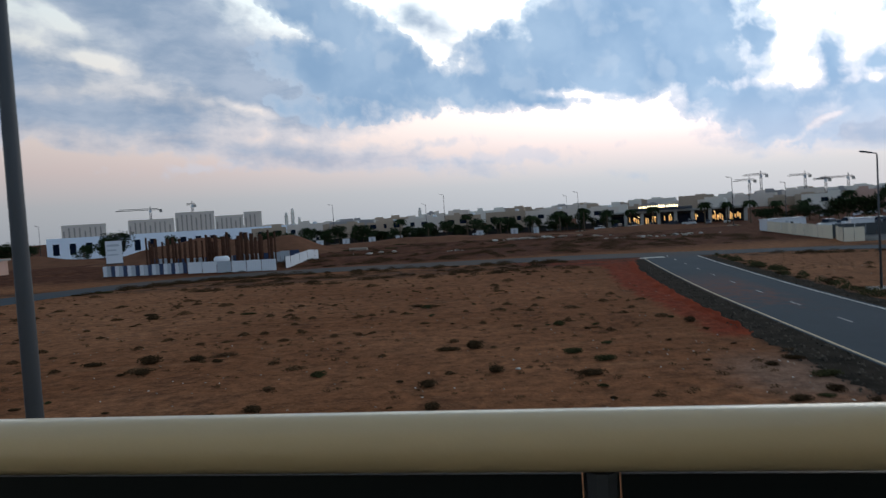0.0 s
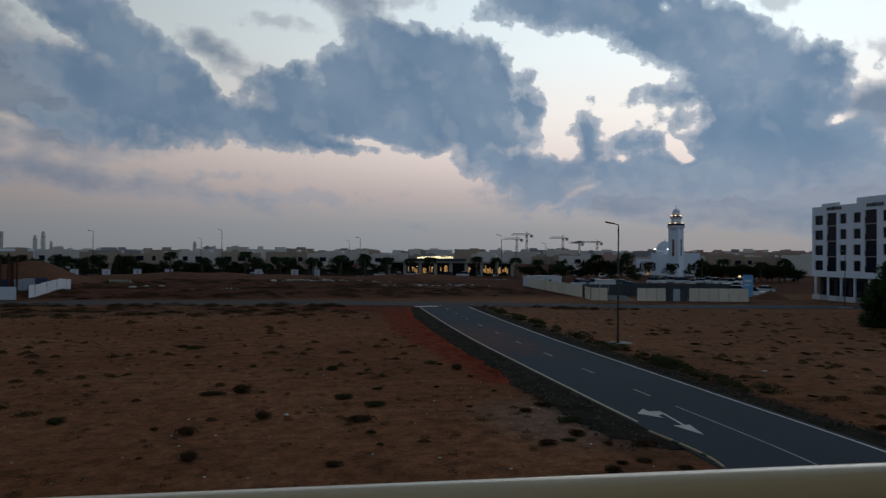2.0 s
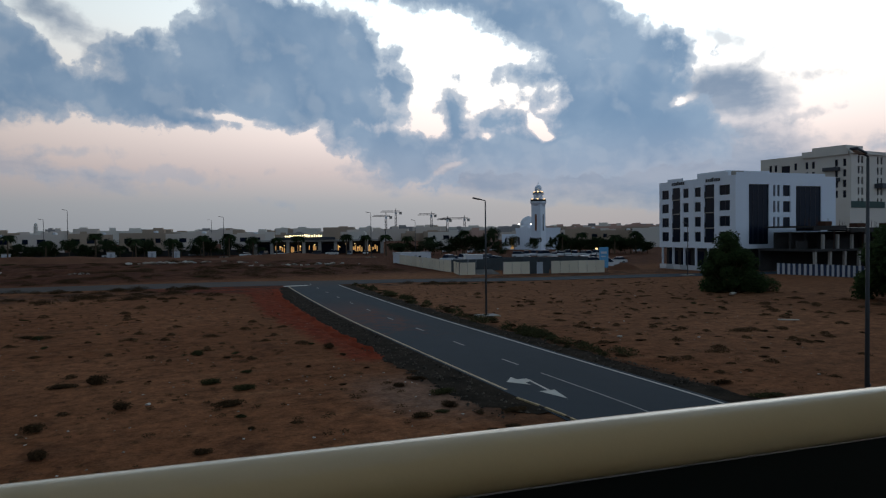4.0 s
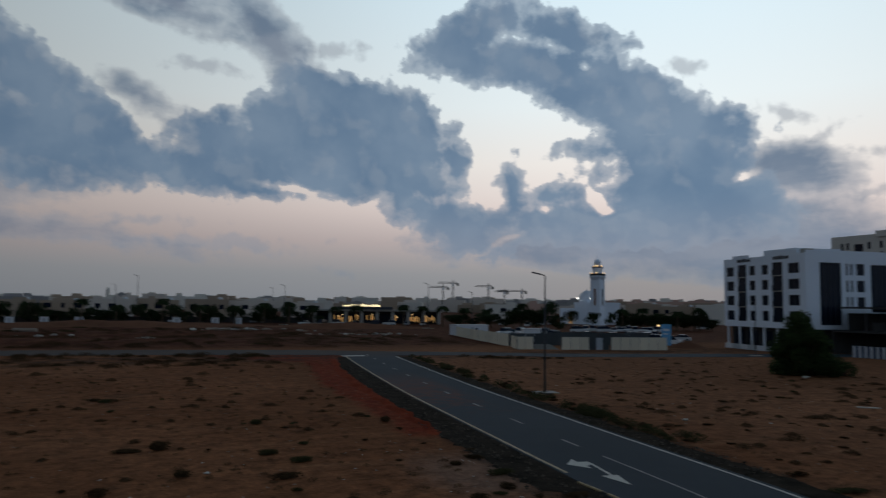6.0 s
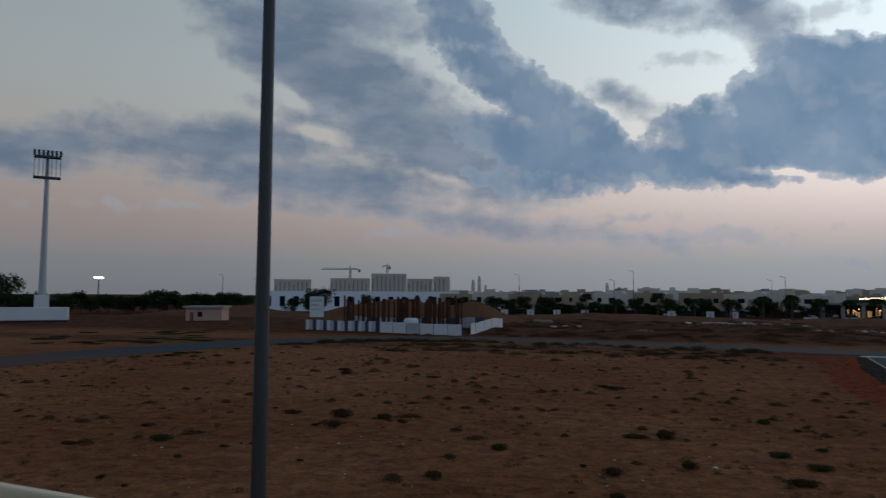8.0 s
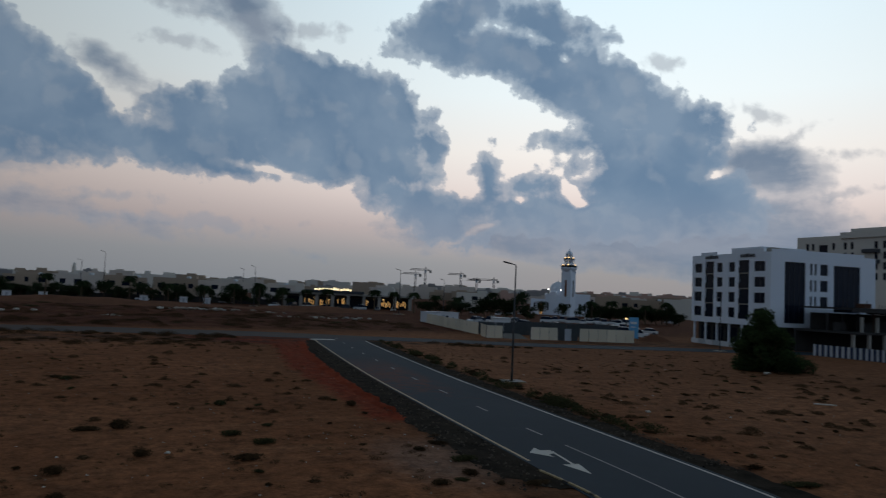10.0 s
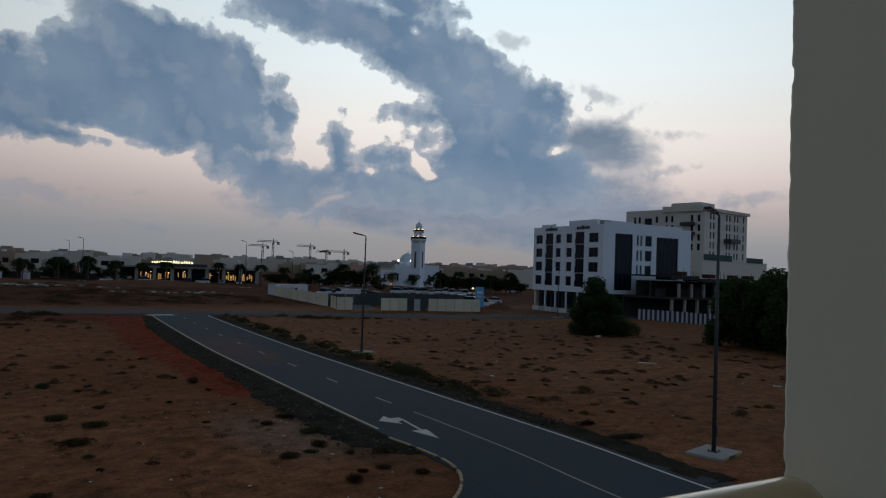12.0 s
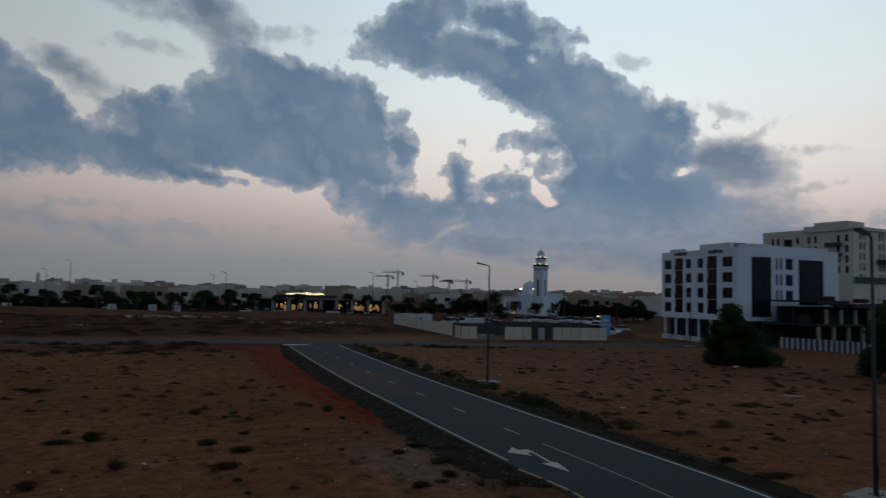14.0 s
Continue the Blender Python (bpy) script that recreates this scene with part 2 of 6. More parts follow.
def glowing(name, col, strength):
    m = bpy.data.materials.new(name)
    m.use_nodes = True
    b = m.node_tree.nodes["Principled BSDF"]
    b.inputs["Base Color"].default_value = (*col, 1)
    b.inputs["Emission Color"].default_value = (*col, 1)
    b.inputs["Emission Strength"].default_value = strength
    return m


def sand_material():
    """Brown desert sand: pale dusty patches, dark damp stains, small stones, and rust-red fill beside the road."""
    m = bpy.data.materials.new("desert_sand")
    m.use_nodes = True
    N = Nodes(m.node_tree)
    b = m.node_tree.nodes["Principled BSDF"]
    t = N.add("ShaderNodeTexCoord").outputs["Object"]
    s = N.add("ShaderNodeSeparateXYZ")
    N.put(s.inputs[0], t)
    x, y = s.outputs[0], s.outputs[1]
    wide, mid, small, grain = N.noise(t, 0.045, 4), N.noise(t, 0.33, 5, 0.6), N.noise(t, 2.2, 5, 0.65), N.noise(t, 14, 3)
    col = N.mix(N.step(wide, 0.35, 0.68), (0.170, 0.074, 0.033), (0.255, 0.120, 0.058))
    col = N.mix(N.step(mid, 0.54, 0.68, 0, 0.6), col, (0.225, 0.112, 0.056))
    col = N.mix(N.step(mid, 0.47, 0.32, 0, 0.55), col, (0.085, 0.042, 0.023))
    col = N.mix(N.step(N.math("MULTIPLY_ADD", wide, 16.0, x), 30.0, 42.0, 0, 0.4), col, (0.225, 0.122, 0.068))
    # paler patches of sand over the west of the lot
    col = N.mix(N.math("MULTIPLY", N.step(N.math("MULTIPLY_ADD", wide, 14.0, x), 14.0, -6.0), N.step(wide, 0.40, 0.64, 0.05, 0.4)), col, (0.260, 0.138, 0.074))
    clods = N.noise(t, 0.65, 5, 0.64)
    col = N.mix(N.math("MULTIPLY", N.step(clods, 0.53, 0.64), N.step(wide, 0.36, 0.60, 0.10, 0.42)), col, (0.065, 0.032, 0.017))
    col = N.mix(N.step(clods, 0.40, 0.28, 0, 0.5), col, (0.23, 0.118, 0.062))
    col = N.mix(N.step(small, 0.56, 0.70, 0, 0.6), col, (0.065, 0.036, 0.021))
    col = N.mix(N.step(small, 0.36, 0.26, 0, 0.4), col, (0.27, 0.155, 0.092))
    stretch = N.add("ShaderNodeMapping")
    N.put(stretch.inputs[0], t)
    stretch.inputs[3].default_value = (0.12, 0.9, 1)
    stretch.inputs[2].default_value = (0, 0, 0.5)
    drift = N.noise(stretch.outputs[0], 0.7, 5, 0.6)
    col = N.mix(N.step(drift, 0.55, 0.72, 0, 0.3), col, (0.27, 0.155, 0.085))
    col = N.mix(N.step(drift, 0.45, 0.30, 0, 0.3), col, (0.085, 0.042, 0.022))
    col = N.mix(N.math("MULTIPLY", N.math("SUBTRACT", grain, 0.3), 0.5, clamp=True), col, N.mix(1.0, col, (0.55, 0.5, 0.48), "MULTIPLY"))
    # rust-red fill that fans out from the junction along the road's west verge
    middle = N.math("MULTIPLY_ADD", N.math("MULTIPLY_ADD", y, 0.00047, 0.066), y, 17.75)
    wob = N.math("ADD", y, N.math("MULTIPLY", N.math("SUBTRACT", mid, 0.5), 14.0))
    off = N.math("ADD", N.math("SUBTRACT", x, middle), N.math("MULTIPLY_ADD", N.math("SUBTRACT", mid, 0.5), 3.0, N.math("MULTIPLY", N.math("SUBTRACT", small, 0.5), 1.6)))
    reach = N.math("SUBTRACT", N.step(y, 40.0, 64.0, -7.7, -9.4), N.step(y, 84.0, 97.0, 0.0, 12.0))
    red = N.math("MULTIPLY", N.step(N.math("SUBTRACT", off, reach), -0.5, 0.7), N.step(off, -3.0, -3.6))
    red = N.math("MULTIPLY", red, N.math("MULTIPLY", N.step(wob, 33.0, 37.0), N.step(wob, 101.0, 96.0)))
    col = N.mix(N.math("MULTIPLY", red, N.step(clods, 0.30, 0.55, 0.95, 0.72)), col, N.mix(N.step(small, 0.3, 0.7), (0.12, 0.017, 0.009), (0.25, 0.045, 0.021)))
    # dark gravel shoulders that thin out into the sand on both sides of the road
    across = N.math("ADD", N.math("ABSOLUTE", N.math("SUBTRACT", x, middle)), N.math("MULTIPLY_ADD", clods, 3.2, -1.0))
    shoulder = N.math("MULTIPLY", N.math("MULTIPLY", N.step(across, 7.2, 6.0), N.step(wob, 17.0, 24.0)), N.step(wob, 97.0, 92.0))
    col = N.mix(N.math("MULTIPLY", shoulder, N.math("MULTIPLY_ADD", red, -0.6, 0.6)), col, N.mix(N.step(small, 0.35, 0.65), (0.014, 0.013, 0.011), (0.050, 0.038, 0.027)))
    # darker red-brown soil beyond the far road
    col = N.mix(N.math("MULTIPLY", N.step(wob, 106.0, 122.0), N.step(mid, 0.30, 0.62, 0.55, 0.92)), col, (0.058, 0.022, 0.014))
    # trodden dark strip before the far road, and pale spoil near the junction with the near road
    strip = N.math("MULTIPLY", N.step(wob, 84.0, 92.0), N.step(wob, 101.0, 97.0))
    col = N.mix(N.math("MULTIPLY", N.math("MULTIPLY", strip, N.step(mid, 0.35, 0.6)), 0.8), col, (0.05, 0.034, 0.025))
    px, py = N.math("SUBTRACT", x, 12.8), N.math("MULTIPLY", N.math("SUBTRACT", y, 27.5), 0.55)
    near = N.math("SQRT", N.math("ADD", N.math("MULTIPLY", px, px), N.math("MULTIPLY", py, py)))
    col = N.mix(N.math("MULTIPLY", N.step(N.math("MULTIPLY_ADD", small, 3.0, near), 5.0, 2.2), 0.5), col, (0.21, 0.165, 0.135))
    mottle, speck = N.noise(t, 1.15, 6, 0.72), N.noise(t, 5.5, 4, 0.7)
    shade = N.math("MULTIPLY", N.step(mottle, 0.34, 0.64, 0.66, 1.16), N.step(speck, 0.32, 0.66, 0.80, 1.12))
    col = N.mix(1.0, col, shade, "MULTIPLY")
    col = N.mix(1.0, col, (1.13, 0.99, 0.93), "MULTIPLY")
    N.put(b.inputs["Base Color"], col)
    b.inputs["Roughness"].default_value = 1.0
    b.inputs["Specular IOR Level"].default_value = 0.03
    bp = N.add("ShaderNodeBump")
    bp.inputs["Strength"].default_value, bp.inputs["Distance"].default_value = 0.6, 0.12
    N.put(bp.inputs["Height"], N.math("ADD", small, N.math("MULTIPLY", grain, 0.4)))
    N.put(b.inputs["Normal"], bp.outputs[0])
    return m


def asphalt_material():
    m = bpy.data.materials.new("asphalt")
    m.use_nodes = True
    N = Nodes(m.node_tree)
    b = m.node_tree.nodes["Principled BSDF"]
    t = N.add("ShaderNodeTexCoord").outputs["Object"]
    s = N.add("ShaderNodeSeparateXYZ")
    N.put(s.inputs[0], t)
    big, mid, fine_n = N.noise(t, 0.12, 4), N.noise(t, 0.9, 5, 0.65), N.noise(t, 60, 2)
    col = N.mix(big, (0.030, 0.044, 0.055), (0.052, 0.069, 0.084))
    col = N.mix(N.step(mid, 0.55, 0.75, 0, 0.5), col, (0.062, 0.062, 0.064))
    # red dust carried over the carriageway
    wob = N.math("ADD", s.outputs[1], N.math("MULTIPLY", N.math("SUBTRACT", mid, 0.5), 24.0))
    dust = N.math("MULTIPLY", N.step(wob, 42.0, 54.0), N.step(wob, 74.0, 58.0))
    dust = N.math("MULTIPLY", dust, N.step(N.math("SUBTRACT", s.outputs[0], N.math("MULTIPLY", s.outputs[1], 0.12)), 18.2, 16.2))
    col = N.mix(N.math("MULTIPLY", dust, N.step(mid, 0.36, 0.62, 0.15, 0.75)), col, (0.16, 0.062, 0.042))
    # sand blown over the cross road
    sandy = N.math("MULTIPLY", N.step(wob, 88.0, 104.0), N.step(big, 0.35, 0.62, 0.55, 0.95))
    col = N.mix(sandy, col, (0.090, 0.066, 0.052))
    col = N.mix(N.math("MULTIPLY", fine_n, 0.35), col, (0.018, 0.019, 0.022))
    N.put(b.inputs["Base Color"], col)
    b.inputs["Specular IOR Level"].default_value = 0.10
    N.put(b.inputs["Roughness"], N.math("MULTIPLY_ADD", mid, 0.2, 0.78))
    bp = N.add("ShaderNodeBump")
    bp.inputs["Strength"].default_value, bp.inputs["Distance"].default_value = 0.3, 0.01
    N.put(bp.inputs["Height"], fine_n)
    N.put(b.inputs["Normal"], bp.outputs[0])
    return m


def foliage(name, dark, light):
    m = bpy.data.materials.new(name)
    m.use_nodes = True
    N = Nodes(m.node_tree)
    b = m.node_tree.nodes["Principled BSDF"]
    g = N.add("ShaderNodeNewGeometry")
    N.put(b.inputs["Base Color"], N.mix(g.outputs["Random Per Island"], dark, light))
    b.inputs["Roughness"].default_value = 0.9
    b.inputs["Specular IOR Level"].default_value = 0.04
    return m


def glass(name, tint, rough=0.06):
    m = bpy.data.materials.new(name)
    m.use_nodes = True
    b = m.node_tree.nodes["Principled BSDF"]
    b.inputs["Base Color"].default_value = (*tint, 1)
    b.inputs["Roughness"].default_value = rough
    b.inputs["Specular IOR Level"].default_value = 0.14
    return m


SAND, ASPHALT = sand_material(), asphalt_material()
GRAVEL = material("dark_gravel", (0.012, 0.010, 0.008), 0.98, vary=0.9, scale=0.8, fine_scale=9, bump=0.9, other=(0.048, 0.037, 0.027))
LINE_WHITE = material("worn_white_line", (0.34, 0.33, 0.29), 0.7, vary=0.5, scale=1.5, fine_scale=20, bump=0, other=(0.62, 0.60, 0.53))
LINE_YELLOW = material("worn_cream_line", (0.32, 0.24, 0.13), 0.7, vary=0.5, scale=1.0, fine_scale=15, bump=0, other=(0.58, 0.46, 0.27))
LINE_FAINT = material("faded_white_line", (0.16, 0.165, 0.165), 0.75, vary=0.6, scale=1.2, fine_scale=14, bump=0, other=(0.34, 0.34, 0.32))
KERB_YELLOW = material("yellow_kerb_paint", (0.36, 0.26, 0.13), 0.7, vary=0.4, scale=4)
KERB_BLACK = material("black_kerb_paint", (0.06, 0.045, 0.03), 0.7, vary=0.4, scale=4)
CONCRETE = material("concrete", (0.33, 0.31, 0.28), 0.9, vary=0.35, scale=1.2, fine_scale=18, bump=0.3)
DARK_CONCRETE = material("raw_and_shaded_concrete", (0.045, 0.043, 0.042), 0.9, vary=0.4, scale=0.5, fine_scale=6, bump=0.3)
STEEL = material("galvanised_steel", (0.055, 0.058, 0.062), 0.6, 0.3, vary=0.25, scale=1.5, fine_scale=30, bump=0.05)
DARK_STEEL = material("dark_painted_steel", (0.05, 0.055, 0.065), 0.5, 0.3, vary=0.3, scale=2)
WHITE_PAINT = material("white_facade", (0.75, 0.80, 0.87), 0.7, vary=0.10, scale=0.15, fine_scale=2.5, bump=0.05)
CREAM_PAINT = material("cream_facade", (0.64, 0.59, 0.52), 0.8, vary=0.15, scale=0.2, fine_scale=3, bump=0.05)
TAN_PAINT = material("tan_facade", (0.38, 0.29, 0.215), 0.85, vary=0.2, scale=0.15, fine_scale=2, bump=0.05, random_shift=0.5)
GREY_PAINT = material("grey_facade", (0.32, 0.30, 0.29), 0.85, vary=0.2, scale=0.1, fine_scale=2, bump=0.05, random_shift=0.6)
PINK_PAINT = material("pink_render", (0.48, 0.31, 0.25), 0.85, vary=0.2, scale=1)
WINDOW = glass("dark_window_glass", (0.006, 0.011, 0.024), 0.12)
GLAZING = glass("dark_curtain_glass", (0.007, 0.012, 0.024), 0.12)
FENCE_CREAM = material("cream_hoarding", (0.68, 0.60, 0.46), 0.6, vary=0.15, scale=0.8, fine_scale=12, random_shift=0.5)
FENCE_GREY = material("grey_hoarding", (0.42, 0.45, 0.48), 0.5, 0.2, vary=0.15, scale=0.8, fine_scale=12, random_shift=0.9)
FENCE_DARK = material("dark_sheeting", (0.045, 0.055, 0.06), 0.6, vary=0.3, scale=0.8, random_shift=0.5)
FENCE_WHITE = material("white_hoarding", (0.62, 0.63, 0.65), 0.5, vary=0.1, scale=0.8, random_shift=0.3)
FENCE_BLUE = material("blue_hoarding", (0.03, 0.05, 0.11), 0.5, vary=0.2, scale=0.8, random_shift=0.3)
RUST = material("rusty_steel", (0.075, 0.035, 0.022), 0.9, 0.1, vary=0.5, scale=1, fine_scale=12)
# pale beige; on the far houses it also stands in for haze
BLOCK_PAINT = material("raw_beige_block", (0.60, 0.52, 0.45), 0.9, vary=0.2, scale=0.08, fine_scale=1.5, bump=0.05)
# shade of the openings put into colour, kept weak in place of haze
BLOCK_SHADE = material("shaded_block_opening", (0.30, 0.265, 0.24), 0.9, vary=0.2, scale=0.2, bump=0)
RED_SOIL = material("rust_red_soil", (0.110, 0.018, 0.009), 0.98, vary=0.6, scale=0.7, fine_scale=6, bump=0.9, other=(0.31, 0.062, 0.027))
SPOIL = material("spoil_earth", (0.145, 0.068, 0.040), 0.95, vary=0.5, scale=0.25, fine_scale=3, bump=0.6)
SIGN_BLUE = material("blue_sign_paint", (0.12, 0.36, 0.60), 0.5, vary=0.15, scale=1)
SIGN_WHITE = material("white_sign_paint", (0.62, 0.63, 0.65), 0.5, vary=0.15, scale=1)
RAIL_PAINT = material("cream_enamel", (0.66, 0.50, 0.29), 0.30, vary=0.10, scale=2.0, fine_scale=60, bump=0.03)
PLASTER = material("grey_plaster", (0.80, 0.735, 0.60), 0.95, vary=0.10, scale=1.6, fine_scale=140, bump=0.04)
enamel = RAIL_PAINT.node_tree.nodes["Principled BSDF"]
enamel.inputs["Coat Weight"].default_value, enamel.inputs["Coat Roughness"].default_value = 0.8, 0.10
BALCONY_GLASS = glass("smoked_glass", (0.008, 0.011, 0.012), 0.3)
LITTER_MAT = material("pale_litter", (0.52, 0.47, 0.40), 0.8, vary=0.2, scale=8, random_shift=0.4)
FLOOR_TILE = material("dark_floor_tile", (0.07, 0.06, 0.05), 0.6, vary=0.3, scale=3)
STONE = material("pale_stone", (0.30, 0.24, 0.19), 0.9, vary=0.3, scale=3, random_shift=0.4)
VERGE_STONE = foliage("verge_stone", (0.020, 0.017, 0.014), (0.13, 0.105, 0.08))
BARK = material("bark", (0.11, 0.08, 0.055), 0.95, vary=0.4, scale=3, bump=0.5)
LEAF_DARK = foliage("dark_leaves", (0.0140, 0.0224, 0.0098), (0.0350, 0.0504, 0.0196))
LEAF_GREEN = foliage("acacia_leaves", (0.0196, 0.0350, 0.0126), (0.0525, 0.0770, 0.0245))
SCRUB = foliage("dry_scrub", (0.034, 0.021, 0.010), (0.085, 0.050, 0.024))
SCRUB_PALE = foliage("pale_dry_scrub", (0.060, 0.032, 0.016), (0.150, 0.082, 0.040))
SCRUB_GREEN = foliage("green_scrub", (0.028, 0.028, 0.011), (0.070, 0.064, 0.026))
CAR_WHITE = material("white_car_paint", (0.62, 0.63, 0.64), 0.25, vary=0.03, bump=0)
CAR_SILVER = material("silver_car_paint", (0.30, 0.31, 0.33), 0.25, 0.4, vary=0.03, bump=0)
CAR_DARK = material("dark_car_paint", (0.03, 0.032, 0.04), 0.25, vary=0.03, bump=0)
TYRE = material("tyre_rubber", (0.02, 0.02, 0.02), 0.9, vary=0.2, bump=0)
GREEN_NET = material("green_netting", (0.045, 0.085, 0.075), 0.8, vary=0.3, scale=1)
BRONZE = material("bronze_grille", (0.20, 0.075, 0.035), 0.5, 0.3, vary=0.2)
DOME_GREY = material("pale_blue_dome", (0.66, 0.69, 0.73), 0.5, vary=0.1, scale=0.4)
WARM_LIGHT = glowing("warm_lamp", (1.0, 0.62, 0.26), 1.6)
SIGN_LIGHT = glowing("sign_light", (1.0, 0.80, 0.44), 2.0)
SHOP_LIGHT = glowing("shop_interior", (1.0, 0.55, 0.18), 0.30)
COLD_LIGHT = glowing("cold_lamp", (1.0, 0.95, 0.85), 4.0)
LAMP_LENS = material("lamp_lens", (0.5, 0.5, 0.48), 0.3, vary=0.05, bump=0)


# ---- mesh helpers ----
def part(name, bm, mat, parent=None, label="", smooth=False):
    me = bpy.data.meshes.new(name)
    bm.to_mesh(me)
    bm.free()
    me.materials.append(mat)
    if smooth:
        for p in me.polygons:
            p.use_smooth = True
    ob = new(name, me)
    if parent is not None:
        ob.parent = parent
    return tagged(ob, label) if label else ob


def holder(name, m, label, category, group="", kind=""):
    ob = new(name)
    ob.matrix_world = m
    ob.empty_display_size = 0.2
    return tagged(ob, label, category, group, kind)


def add_box(bm, x0, x1, y0, y1, z0, z1, bevel=0.0):
    vs = [bm.verts.new(p) for p in ((x0, y0, z0), (x1, y0, z0), (x1, y1, z0), (x0, y1, z0), (x0, y0, z1), (x1, y0, z1), (x1, y1, z1), (x0, y1, z1))]
    fs = [bm.faces.new([vs[i] for i in q]) for q in ((0, 3, 2, 1), (4, 5, 6, 7), (0, 1, 5, 4), (1, 2, 6, 5), (2, 3, 7, 6), (3, 0, 4, 7))]
    if bevel:
        bmesh.ops.bevel(bm, geom=list({e for f in fs for e in f.edges}), offset=bevel, segments=2, affect="EDGES", profile=0.5)
    return bm


def boxes(*rows, bevel=0.0):
    bm = bmesh.new()
    for r in rows:
        add_box(bm, *r, bevel=bevel)
    return bm


def tube(bm, pts, radii, sides=10, caps=True):
    """A round tube along pts."""
    rings = []
    pts = [Vector(p) for p in pts]
    for i, p in enumerate(pts):
        d = (pts[min(i + 1, len(pts) - 1)] - pts[max(i - 1, 0)]).normalized()
        a = d.orthogonal().normalized() if abs(d.z) < 0.95 else Vector((1, 0, 0))
        a = (a - d * a.dot(d)).normalized()
        if abs(d.z) < 0.95:
            a = d.cross(Vector((0, 0, 1))).normalized()
        b = d.cross(a)
        r = radii[i] if isinstance(radii, (list, tuple)) else radii
        rings.append([bm.verts.new(p + (a * math.cos(k * math.tau / sides) + b * math.sin(k * math.tau / sides)) * r) for k in range(sides)])
    for q, s in zip(rings, rings[1:]):
        for k in range(sides):
            bm.faces.new((q[k], q[(k + 1) % sides], s[(k + 1) % sides], s[k]))
    if caps:
        bm.faces.new(rings[0][::-1])
        bm.faces.new(rings[-1])
    return bm


def lathe(bm, profile, sides=20, cx=0.0, cy=0.0):
    rings = [[bm.verts.new((cx + r * math.cos(k * math.tau / sides), cy + r * math.sin(k * math.tau / sides), z)) for k in range(sides)] for r, z in profile]
    for q, s in zip(rings, rings[1:]):
        for k in range(sides):
            bm.faces.new((q[k], q[(k + 1) % sides], s[(k + 1) % sides], s[k]))
    return bm


def smooth_line(pts, n=8):
    """Catmull-Rom through plan points."""
    p = [Vector((*a, 0)) for a in pts]
    p = [2 * p[0] - p[1], *p, 2 * p[-1] - p[-2]]
    out = []
    for i in range(1, len(p) - 2):
        for k in range(n):
            u = k / n
            out.append(0.5 * (2 * p[i] + (p[i + 1] - p[i - 1]) * u + (2 * p[i - 1] - 5 * p[i] + 4 * p[i + 1] - p[i + 2]) * u * u + (3 * p[i] - p[i - 1] - 3 * p[i + 1] + p[i + 2]) * u ** 3))
    return out + [p[-2]]


def ribbon(line, left, right, z, rough=0.0, seed=0.0, skirt=0.0):
    """A strip along a plan line; left and right are offsets (right positive); rough makes the edges ragged."""
    bm = bmesh.new()
    rows = []
    for i, p in enumerate(line):
        d = (line[min(i + 1, len(line) - 1)] - line[max(i - 1, 0)]).normalized()
        nrm = Vector((d.y, -d.x, 0))
        lo, ro = (left[i] if isinstance(left, list) else left), (right[i] if isinstance(right, list) else right)
        if rough:
            lo += rough * noise.noise((p.x * 0.7 + seed, p.y * 0.7, 1.0)) + rough * 0.5 * noise.noise((p.x * 2.3 + seed, p.y * 2.3, 1.0))
            ro += rough * noise.noise((p.x * 0.7 + seed, p.y * 0.7, 9.0)) + rough * 0.5 * noise.noise((p.x * 2.3 + seed, p.y * 2.3, 9.0))
        a, b = p + nrm * lo, p + nrm * ro
        row = [bm.verts.new((a.x, a.y, z)), bm.verts.new((b.x, b.y, z))]
        if skirt:
            row = [bm.verts.new((a.x, a.y, z - skirt)), *row, bm.verts.new((b.x, b.y, z - skirt))]
        rows.append(row)
    for q, s in zip(rows, rows[1:]):
        for k in range(len(q) - 1):
            bm.faces.new((q[k], q[k + 1], s[k + 1], s[k]))
    return bm


def wall_cells(bm, origin, u, n, length, z0, z1, holes, depth):
    """A wall face with real openings: cells round the holes, and reveals that go depth inwards."""
    o, u, n = Vector(origin), Vector(u), Vector(n)
    up = Vector((0, 0, 1))
    us = sorted({0.0, length, *(h[0] for h in holes), *(h[1] for h in holes)})
    vs = sorted({z0, z1, *(h[2] for h in holes), *(h[3] for h in holes)})

    def quad(a, b, c, d):
        bm.faces.new([bm.verts.new(p) for p in (a, b, c, d)])

    def at(s, z, d=0.0):
        return o + u * s + up * z - n * d
    for a, b in zip(us, us[1:]):
        for c, d in zip(vs, vs[1:]):
            mu, mv = (a + b) / 2, (c + d) / 2
            if not any(h[0] < mu < h[1] and h[2] < mv < h[3] for h in holes):
                quad(at(a, c), at(b, c), at(b, d), at(a, d))
    for a, b, c, d in holes:
        quad(at(a, c), at(a, c, depth), at(b, c, depth), at(b, c))
        quad(at(a, d), at(b, d), at(b, d, depth), at(a, d, depth))
        quad(at(a, c), at(a, d), at(a, d, depth), at(a, c, depth))
        quad(at(b, c), at(b, c, depth), at(b, d, depth), at(b, d))


